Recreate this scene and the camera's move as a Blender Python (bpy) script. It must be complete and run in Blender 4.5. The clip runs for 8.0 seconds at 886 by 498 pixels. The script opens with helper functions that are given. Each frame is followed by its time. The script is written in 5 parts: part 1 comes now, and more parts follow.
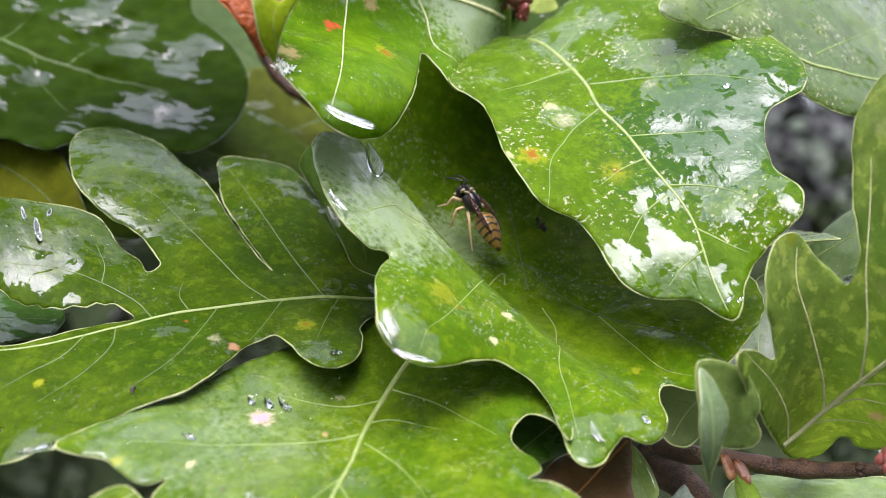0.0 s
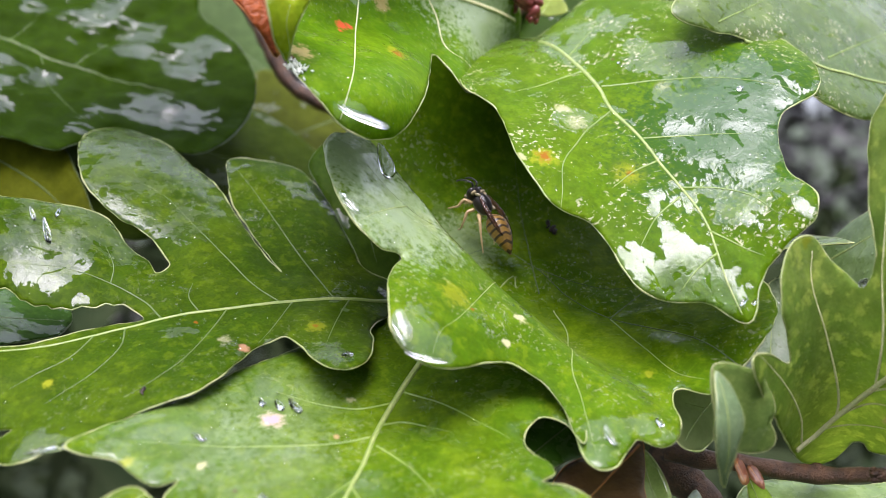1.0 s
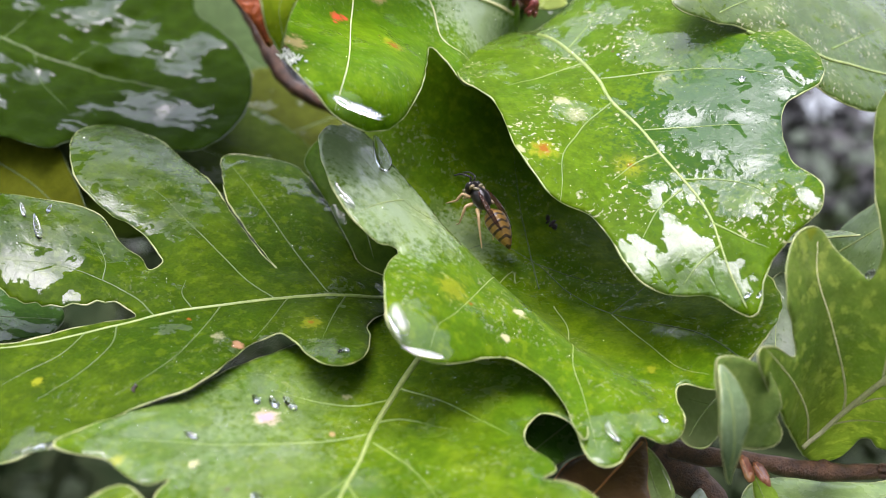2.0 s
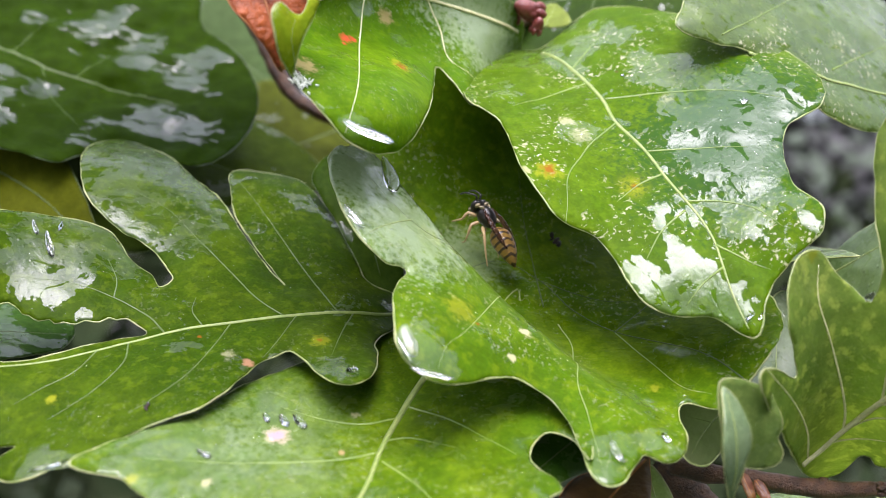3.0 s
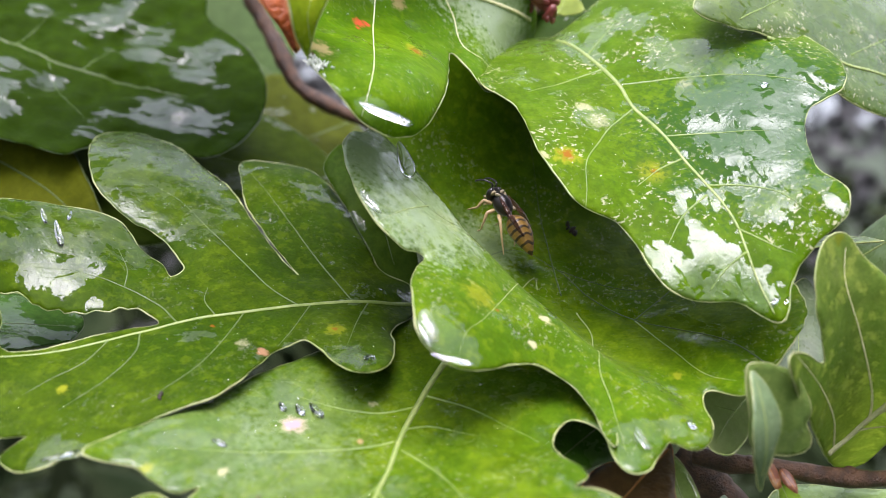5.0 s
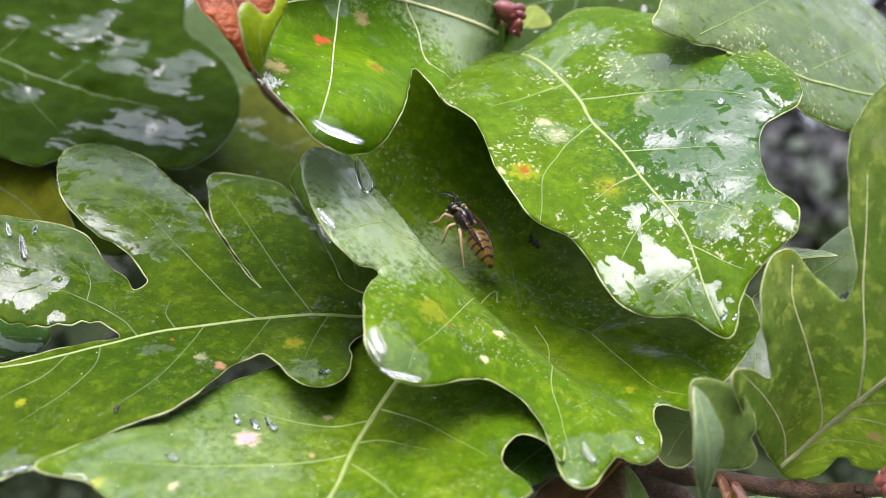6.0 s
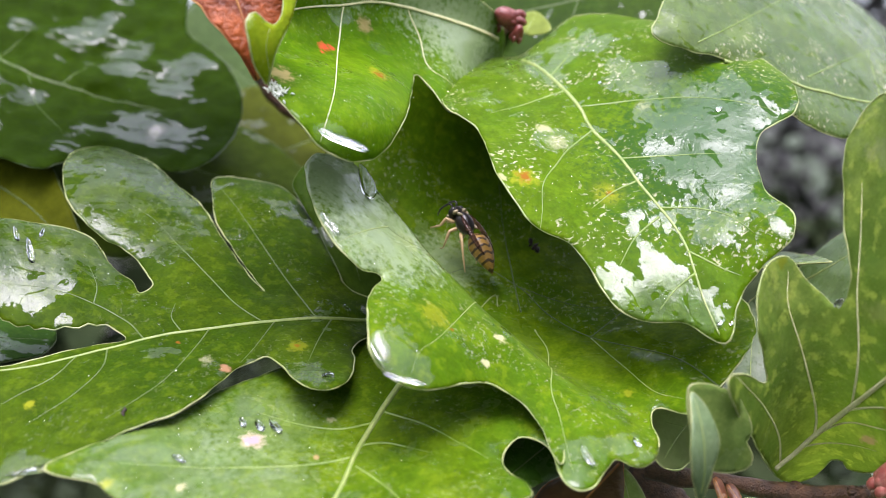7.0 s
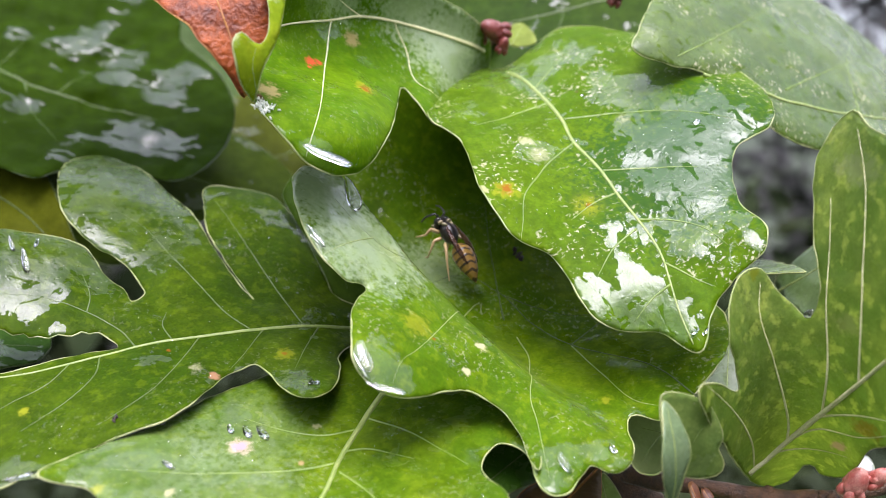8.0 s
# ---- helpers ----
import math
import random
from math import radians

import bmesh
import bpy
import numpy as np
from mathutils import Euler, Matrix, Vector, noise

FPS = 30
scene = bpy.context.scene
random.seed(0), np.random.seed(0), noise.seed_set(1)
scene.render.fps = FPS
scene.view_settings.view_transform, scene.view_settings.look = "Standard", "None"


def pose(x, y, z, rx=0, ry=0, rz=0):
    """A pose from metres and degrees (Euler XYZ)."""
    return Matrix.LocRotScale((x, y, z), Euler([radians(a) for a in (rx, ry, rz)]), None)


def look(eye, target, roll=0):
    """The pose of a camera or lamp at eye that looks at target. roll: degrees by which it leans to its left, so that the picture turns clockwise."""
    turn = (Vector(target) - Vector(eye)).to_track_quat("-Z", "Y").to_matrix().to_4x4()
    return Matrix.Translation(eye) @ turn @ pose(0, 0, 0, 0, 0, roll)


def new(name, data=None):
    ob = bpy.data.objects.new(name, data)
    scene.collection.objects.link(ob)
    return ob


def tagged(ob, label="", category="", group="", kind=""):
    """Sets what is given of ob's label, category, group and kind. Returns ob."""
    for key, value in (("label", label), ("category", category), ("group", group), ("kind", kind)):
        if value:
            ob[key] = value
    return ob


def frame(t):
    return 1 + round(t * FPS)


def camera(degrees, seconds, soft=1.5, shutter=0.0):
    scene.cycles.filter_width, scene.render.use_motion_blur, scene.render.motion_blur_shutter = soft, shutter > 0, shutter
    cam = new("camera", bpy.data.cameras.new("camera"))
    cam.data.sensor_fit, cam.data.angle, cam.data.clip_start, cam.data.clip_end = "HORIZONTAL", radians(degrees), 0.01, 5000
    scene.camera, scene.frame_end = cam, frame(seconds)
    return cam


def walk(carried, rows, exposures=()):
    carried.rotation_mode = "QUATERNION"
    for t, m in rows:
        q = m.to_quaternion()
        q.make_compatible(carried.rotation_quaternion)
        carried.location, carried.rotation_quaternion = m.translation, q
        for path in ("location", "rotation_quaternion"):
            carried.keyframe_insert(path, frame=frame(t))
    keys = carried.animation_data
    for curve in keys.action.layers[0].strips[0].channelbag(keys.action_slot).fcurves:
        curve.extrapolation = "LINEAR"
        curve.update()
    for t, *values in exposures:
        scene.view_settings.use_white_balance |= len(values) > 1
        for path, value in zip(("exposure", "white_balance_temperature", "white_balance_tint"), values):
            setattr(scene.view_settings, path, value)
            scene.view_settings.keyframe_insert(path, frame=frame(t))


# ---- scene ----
from mathutils import geometry

cam = camera(46.2, 8.0, soft=0.9)
METRES, EYE, TILT, LEAN, TURN = 0.053, 1.3, -8.0, 0.0, 0.0
ROWS = [
    (0.0, 0.0, 0.0, 0.0, 0.0, 0.0, -0.0),
    (0.5, 0.0249, -0.017, 0.0315, 0.39, 0.09, -0.06),
    (1.0, -0.0381, 0.0206, -0.0149, -0.03, 0.36, -0.27),
    (1.5, -0.0458, 0.0769, -0.048, -0.22, 0.68, -0.18),
    (1.6, -0.0345, 0.0895, -0.052, -0.15, 0.65, -0.07),
    (2.9, -0.0234, 0.0363, 0.001, 0.26, 0.86, -0.09),
    (3.0, -0.0583, 0.0315, 0.01, -0.13, 0.68, -0.21),
    (3.5, -0.0748, 0.0968, -0.0447, 0.17, 0.77, -0.19),
    (4.0, -0.1886, 0.0886, 0.0133, -0.37, 0.3, -0.07),
    (4.5, -0.1637, 0.0976, -0.0223, 0.07, 0.69, -0.1),
    (5.0, -0.1138, 0.0933, -0.0516, -0.18, 1.06, 0.08),
    (5.2, -0.0372, 0.0855, -0.0474, 0.03, 1.26, 0.01),
    (6.4, 0.033, 0.0273, 0.0007, 0.0, 0.99, 0.03),
    (6.5, 0.0237, 0.0222, -0.0082, -0.1, 1.12, -0.03),
    (7.0, 0.0112, -0.0025, 0.0202, -0.22, 0.85, -0.18),
    (7.5, 0.0508, -0.0433, 0.0413, -0.31, 0.89, 0.0),
    (8.0, 0.0648, -0.094, 0.0645, -0.21, 0.66, -0.22),
]
walk(cam, [(t, pose(0, 0, EYE, TILT, LEAN, TURN) @ pose(METRES * x, METRES * y, METRES * z, 90 + pitch, roll, yaw)) for t, x, y, z, yaw, pitch, roll in ROWS])
# phone lens close to its subject: shallow sharpness
cam.data.dof.use_dof = True
cam.data.dof.focus_distance = 0.177
cam.data.dof.aperture_fstop = 17

# ---- light: overcast sky ----
SUN_UP, SUN_AROUND = radians(71), radians(177)
world = bpy.data.worlds.new("overcast_sky")
scene.world = world
world.use_nodes = True
wn, wl = world.node_tree.nodes, world.node_tree.links
wn.clear()
sky = wn.new("ShaderNodeTexSky")
sky.sky_type, sky.sun_disc = "NISHITA", False
sky.sun_elevation, sky.sun_rotation = SUN_UP, SUN_AROUND
sky.dust_density, sky.air_density = 4.0, 1.0
cloud = wn.new("ShaderNodeMix")
cloud.data_type = "RGBA"
cloud.inputs[0].default_value = 0.75
cloud.inputs[7].default_value = (11.6, 12.2, 14.4, 1)
back = wn.new("ShaderNodeBackground")
out = wn.new("ShaderNodeOutputWorld")
# an overcast sky is brightest at the zenith
where = wn.new("ShaderNodeTexCoord")
axes = wn.new("ShaderNodeSeparateXYZ")
rise = wn.new("ShaderNodeMapRange")
for key, value in (("From Min", 0.0), ("From Max", 1.0), ("To Min", 0.05), ("To Max", 0.14)):
    rise.inputs[key].default_value = value
wl.new(where.outputs["Generated"], axes.inputs[0])
wl.new(axes.outputs[2], rise.inputs["Value"])
wl.new(rise.outputs[0], back.inputs["Strength"])
wl.new(sky.outputs[0], cloud.inputs[6])
wl.new(cloud.outputs[2], back.inputs[0])
wl.new(back.outputs[0], out.inputs[0])

sun = new("sun", bpy.data.lights.new("sun", "SUN"))
sun.data.energy, sun.data.angle, sun.data.color = 3.4, radians(42), (1.02, 0.935, 1.07)
sun.matrix_world = look((0.1, -1.75, 5), (0, 0, 0))
scene.view_settings.exposure = 0.90


# ---- mesh helpers ----
def part(name, bm, material, parent=None, label="", smooth=True):
    """Link a bmesh as one mesh object under its thing."""
    me = bpy.data.meshes.new(name)
    for f in bm.faces:
        f.smooth = smooth
    bm.to_mesh(me)
    bm.free()
    me.materials.append(material)
    ob = new(name, me)
    if parent:
        ob.parent = parent
    if label:
        ob["label"] = label
    return ob


def spline(points, step, closed=False):
    """Catmull-Rom curve through points, resampled at about that step."""
    p = [np.array(q, float) for q in points]
    n = len(p)
    out_points = []
    for i in range(n if closed else n - 1):
        a = p[(i - 1) % n] if closed or i > 0 else 2 * p[0] - p[1]
        b, c = p[i], p[(i + 1) % n]
        d = p[(i + 2) % n] if closed or i + 2 < n else 2 * p[-1] - p[-2]
        k = max(2, int(np.linalg.norm(c - b) / step))
        for j in range(k):
            t = j / k
            out_points.append(0.5 * (2 * b + (c - a) * t + (2 * a - 5 * b + 4 * c - d) * t * t + (3 * b - a - 3 * c + d) * t ** 3))
    if not closed:
        out_points.append(p[-1])
    return np.array(out_points)


def tube(bm, path, radius, sides=6, closed=False, flat=1.0):
    """Sweep a round section along path; radius is one number or one for each point."""
    path = [Vector(p) for p in path]
    n = len(path)
    radius = [radius] * n if isinstance(radius, (int, float)) else [float(q) for q in radius]
    rings, up = [], Vector((0, 0, 1))
    for i, p in enumerate(path):
        if closed:
            way = path[(i + 1) % n] - path[i - 1]
        else:
            way = path[min(i + 1, n - 1)] - path[max(i - 1, 0)]
        way = way.normalized() if way.length > 0 else Vector((1, 0, 0))
        side = way.cross(up)
        if side.length < 0.05:
            side = way.cross(Vector((0, 1, 0)))
        side.normalize()
        top = side.cross(way).normalized()
        ring = []
        for k in range(sides):
            a = 2 * math.pi * k / sides
            ring.append(bm.verts.new(p + radius[i] * (math.cos(a) * side + flat * math.sin(a) * top)))
        rings.append(ring)
    for i in range(n if closed else n - 1):
        r, s = rings[i], rings[(i + 1) % n]
        for k in range(sides):
            bm.faces.new((r[k], r[(k + 1) % sides], s[(k + 1) % sides], s[k]))
    if not closed:
        bm.faces.new(list(reversed(rings[0])))
        bm.faces.new(rings[-1])
    bmesh.ops.recalc_face_normals(bm, faces=bm.faces)


def ball(bm, centre, size, turn=None, rings=10, segments=14):
    """A spheroid with three half sizes."""
    m = Matrix.LocRotScale(centre, turn, size)
    bmesh.ops.create_uvsphere(bm, u_segments=segments, v_segments=rings, radius=1.0, matrix=m)


# ---- materials ----
class Nodes:
    """Builds a node tree with few words."""

    def __init__(self, name):
        self.material = bpy.data.materials.new(name)
        self.material.use_nodes = True
        self.tree = self.material.node_tree
        self.tree.nodes.clear()
        self.out = self.add("ShaderNodeOutputMaterial")

    def add(self, kind, **values):
        n = self.tree.nodes.new(kind)
        for key, value in values.items():
            n.inputs[key.replace("_", " ")].default_value = value
        return n

    def link(self, a, b):
        self.tree.links.new(a, b)

    def value(self, a, b):
        if isinstance(a, (int, float, tuple)):
            b.default_value = a
        else:
            self.link(a, b)

    def math(self, op, a, b=0.0, clamp=False):
        n = self.add("ShaderNodeMath")
        n.operation, n.use_clamp = op, clamp
        self.value(a, n.inputs[0])
        self.value(b, n.inputs[1])
        return n.outputs[0]

    def noise(self, where, scale, detail=4.0, rough=0.55, distort=0.0):
        n = self.add("ShaderNodeTexNoise", Scale=scale, Detail=detail, Roughness=rough, Distortion=distort)
        self.link(where, n.inputs["Vector"])
        return n.outputs["Fac"]

    def cells(self, where, scale, feature="DISTANCE_TO_EDGE"):
        n = self.add("ShaderNodeTexVoronoi", Scale=scale)
        n.feature = feature
        self.link(where, n.inputs["Vector"])
        return n.outputs["Distance"]

    def ramp(self, v, lo, hi, to_lo=0.0, to_hi=1.0):
        n = self.add("ShaderNodeMapRange")
        n.interpolation_type = "SMOOTHSTEP"
        self.value(v, n.inputs["Value"])
        for key, x in (("From Min", lo), ("From Max", hi), ("To Min", to_lo), ("To Max", to_hi)):
            n.inputs[key].default_value = x
        return n.outputs[0]

    def mix(self, fac, a, b):
        n = self.add("ShaderNodeMix")
        n.data_type = "RGBA"
        self.value(fac, n.inputs[0])
        self.value(a if not isinstance(a, tuple) else (*a, 1), n.inputs[6])
        self.value(b if not isinstance(b, tuple) else (*b, 1), n.inputs[7])
        return n.outputs[2]

    def place(self, shift=(0, 0, 0), stretch=(1, 1, 1)):
        c = self.add("ShaderNodeTexCoord")
        m = self.add("ShaderNodeMapping")
        m.inputs["Location"].default_value, m.inputs["Scale"].default_value = shift, stretch
        self.link(c.outputs["Object"], m.inputs["Vector"])
        return m.outputs[0]

    def bump(self, height, strength, distance, under=None):
        n = self.add("ShaderNodeBump", Strength=strength, Distance=distance)
        self.link(height, n.inputs["Height"])
        if under is not None:
            self.link(under, n.inputs["Normal"])
        return n.outputs[0]

    def principled(self, colour, rough, normal=None, **values):
        n = self.add("ShaderNodeBsdfPrincipled", **values)
        self.value(colour if not isinstance(colour, tuple) else (*colour, 1), n.inputs["Base Color"])
        self.value(rough, n.inputs["Roughness"])
        if normal is not None:
            self.link(normal, n.inputs["Normal"])
        return n.outputs[0]

    def finish(self, shader):
        self.link(shader, self.out.inputs[0])
        return self.material


def leaf_material(name, green, light, seed, wet=0.5, shine=0.12, specks=0.0, spots=(), thin=0.17, mottle=0.5, streak=(1, 1, 1), dry=0.42, dull=0.03, patch=0.2, films=(), choppy=1.0):
    """Living leaf: mottled green with a fine net of veins, patches of water film, pale flecks, stains and painted
    sheen.
    spots: (u, v, radius, colour, strength), stains or painted sheen, in centimetres on the leaf; films: (u, v, radius)
    where water stands."""
    n = Nodes(name)
    at = n.place((seed * 0.37, seed * 0.11, seed * 0.23))
    here = n.place()
    # the net of veins wanders
    drift = n.add("ShaderNodeTexNoise", Scale=420.0, Detail=3.0)
    n.link(at, drift.inputs["Vector"])
    warp = n.add("ShaderNodeVectorMath")
    warp.operation = "SCALE"
    warp.inputs["Scale"].default_value = 0.0016
    n.link(drift.outputs["Color"], warp.inputs[0])
    moved = n.add("ShaderNodeVectorMath")
    n.link(at, moved.inputs[0])
    n.link(warp.outputs[0], moved.inputs[1])
    net = n.cells(moved.outputs[0], 430)
    fine = n.cells(moved.outputs[0], 1300)
    big = n.noise(at, 55, 5.0, 0.6, 0.6)
    mid = n.noise(at, 260, 4.0, 0.6)
    grain = n.noise(at, 1800, 3.0)
    colour = n.mix(n.ramp(big, 0.38, 0.72, 0.0, mottle), green, light)
    dark = tuple(c * 0.55 for c in green)
    colour = n.mix(n.ramp(mid, 0.35, 0.7, 0.6, 0.0), colour, dark)
    colour = n.mix(n.ramp(n.noise(n.place((seed, 9, 4)), 430, 3.0, 0.6), 0.52, 0.64, 0.0, patch), colour, light)
    colour = n.mix(n.ramp(net, 0.0, 0.10, 0.09, 0.0), colour, light)
    colour = n.mix(n.ramp(fine, 0.0, 0.12, 0.07, 0.0), colour, light)
    colour = n.mix(n.ramp(grain, 0.3, 0.7, 0.3, 0.0), colour, dark)
    if specks:
        gate = n.ramp(n.noise(n.place((seed, 3, 1)), 75, 3.0), 0.47, 0.57)
        fleck = n.ramp(n.noise(n.place((2, seed, 5), (1, 0.7, 1)), 1350, 4.0, 0.65, 0.4), 0.585, 0.61)
        colour = n.mix(n.math("MULTIPLY", n.math("MULTIPLY", gate, fleck), specks), colour, (0.52, 0.50, 0.32))
    wobble = n.noise(here, 900, 4.0, 0.65)
    for u, v, r, tint, strength in spots:
        d = n.add("ShaderNodeVectorMath")
        d.operation = "DISTANCE"
        flat = n.place((0, 0, 0), (1, 1, 0))
        n.link(flat, d.inputs[0])
        d.inputs[1].default_value = (u / 100, v / 100, 0)
        far = n.math("ADD", d.outputs["Value"], n.math("MULTIPLY", n.math("SUBTRACT", wobble, 0.5), r / 100 * 2.2))
        colour = n.mix(n.ramp(far, r / 100, r / 100 * 0.35, 0.0, strength), colour, tint)
    level = n.noise(n.place((seed, seed * 0.5, 2), streak), 85, 5.0, 0.6, 0.4)
    level = n.math("ADD", level, n.math("MULTIPLY", n.noise(n.place((seed, 1, 7), streak), 480, 3.0, 0.6), 0.16))
    level = n.math("ADD", level, wet * 0.4 - 0.70)
    for u, v, r in films:
        d = n.add("ShaderNodeVectorMath")
        d.operation = "DISTANCE"
        n.link(n.place((0, 0, 0), (1, 1, 0)), d.inputs[0])
        d.inputs[1].default_value = (u / 100, v / 100, 0)
        level = n.math("ADD", level, n.ramp(d.outputs["Value"], r / 100 * 1.3, 0.0, 0.0, 0.26))
    # dry islands with crisp shores stand in the film
    island = n.noise(n.place((seed, 6, 2), (streak[0], streak[1] * 1.6, streak[2])), 230, 4.0, 0.55, 0.8)
    film = n.math("MULTIPLY", n.ramp(level, -0.008, 0.010), n.ramp(island, 0.375, 0.40, 0.06, 1.0))
    sheen = n.ramp(n.noise(n.place((4, seed, 8)), 150, 3.0, 0.6), 0.38, 0.68, shine * 0.8, shine + 0.17)
    rough = n.math("ADD", n.math("MULTIPLY", film, n.math("SUBTRACT", sheen, dry)), dry)
    ripple = n.noise(n.place((1, seed, 3), streak), 170, 3.0, 0.5)
    bead = n.ramp(n.cells(at, 700, "F1"), 0.0, 0.35, 1.0, 0.0)
    def relief(height, strength, distance, under=None):
        # water levels the fine relief
        normal = n.bump(height, strength, distance, under)
        n.link(n.ramp(film, 0.0, 1.0, strength, strength * 0.2), normal.node.inputs["Strength"])
        return normal

    low = n.bump(ripple, min(1.0, 0.16 * choppy), 0.0005)
    low = n.bump(n.math("MULTIPLY", n.noise(n.place((7, seed, 2), streak), 520, 4.0, 0.6, 0.8), film), min(1.0, 0.12 * choppy), 0.00035, low)
    low = relief(n.ramp(net, 0.0, 0.3), 0.16, 0.0002, low)
    low = n.bump(n.math("MULTIPLY", bead, n.ramp(n.noise(at, 330, 2.0), 0.52, 0.6)), 0.35, 0.00025, low)
    low = relief(grain, 0.22, 0.00006, low)
    skin = n.principled(colour, rough, low, IOR=1.5)
    n.link(n.ramp(film, 0.0, 1.0, dull, 0.62), skin.node.inputs["Specular IOR Level"])
    glow = n.add("ShaderNodeBsdfTranslucent")
    n.link(n.mix(0.35, colour, light), glow.inputs[0])
    both = n.add("ShaderNodeMixShader")
    both.inputs[0].default_value = thin
    n.link(skin, both.inputs[1])
    n.link(glow.outputs[0], both.inputs[2])
    return n.finish(both.outputs[0])


def plain_material(name, colour, other, rough, scale, depth=0.0002, **values):
    """Two-tone surface with grain and relief."""
    n = Nodes(name)
    at = n.place()
    a, b = n.noise(at, scale, 4.0), n.noise(at, scale * 6, 4.0)
    c = n.mix(n.ramp(a, 0.35, 0.65), colour, other)
    c = n.mix(n.ramp(b, 0.4, 0.7, 0.35, 0.0), c, tuple(q * 0.5 for q in colour))
    return n.finish(n.principled(c, rough, n.bump(b, 0.6, depth), **values))


def water_material():
    n = Nodes("water")
    g = n.add("ShaderNodeBsdfGlass", Roughness=0.0, IOR=1.42)
    return n.finish(g.outputs[0])


def bead_material():
    n = Nodes("rain_bead")
    clear = n.add("ShaderNodeBsdfTransparent")
    gloss = n.add("ShaderNodeBsdfGlossy", Roughness=0.08)
    m = n.add("ShaderNodeMixShader")
    m.inputs[0].default_value = 0.07
    n.link(clear.outputs[0], m.inputs[1])
    n.link(gloss.outputs[0], m.inputs[2])
    return n.finish(m.outputs[0])


GREEN, LIGHT = (0.070, 0.140, 0.004), (0.215, 0.285, 0.010)
WATER, BEAD = water_material(), bead_material()
MARGIN = plain_material("leaf_margin", (0.40, 0.42, 0.18), (0.24, 0.31, 0.08), 0.35, 400)
VEIN = plain_material("leaf_vein", (0.30, 0.36, 0.11), (0.22, 0.30, 0.07), 0.4, 500)
PALE_VEIN = plain_material("underside_vein", (0.78, 0.75, 0.42), (0.64, 0.63, 0.32), 0.4, 500)
SIDE_VEIN = plain_material("leaf_side_vein", (0.20, 0.28, 0.05), (0.13, 0.21, 0.025), 0.4, 300)
# darker copies for veins and rims in shade; the shade is in their colour
DARK_VEIN = plain_material("shade_tinted_vein", (0.09, 0.13, 0.025), (0.06, 0.10, 0.02), 0.5, 300)
SHADE_TINTED_RIM = plain_material("shade_tinted_rim", (0.030, 0.055, 0.004), (0.022, 0.042, 0.003), 0.5, 300)
BARK = plain_material("bark", (0.05, 0.024, 0.012), (0.14, 0.068, 0.032), 0.5, 420, 0.0009)
PINK_BUD = plain_material("pink_bud_scale", (0.45, 0.10, 0.08), (0.58, 0.26, 0.20), 0.35, 600)
BUD = plain_material("bud_scale", (0.13, 0.022, 0.018), (0.24, 0.06, 0.05), 0.3, 500)


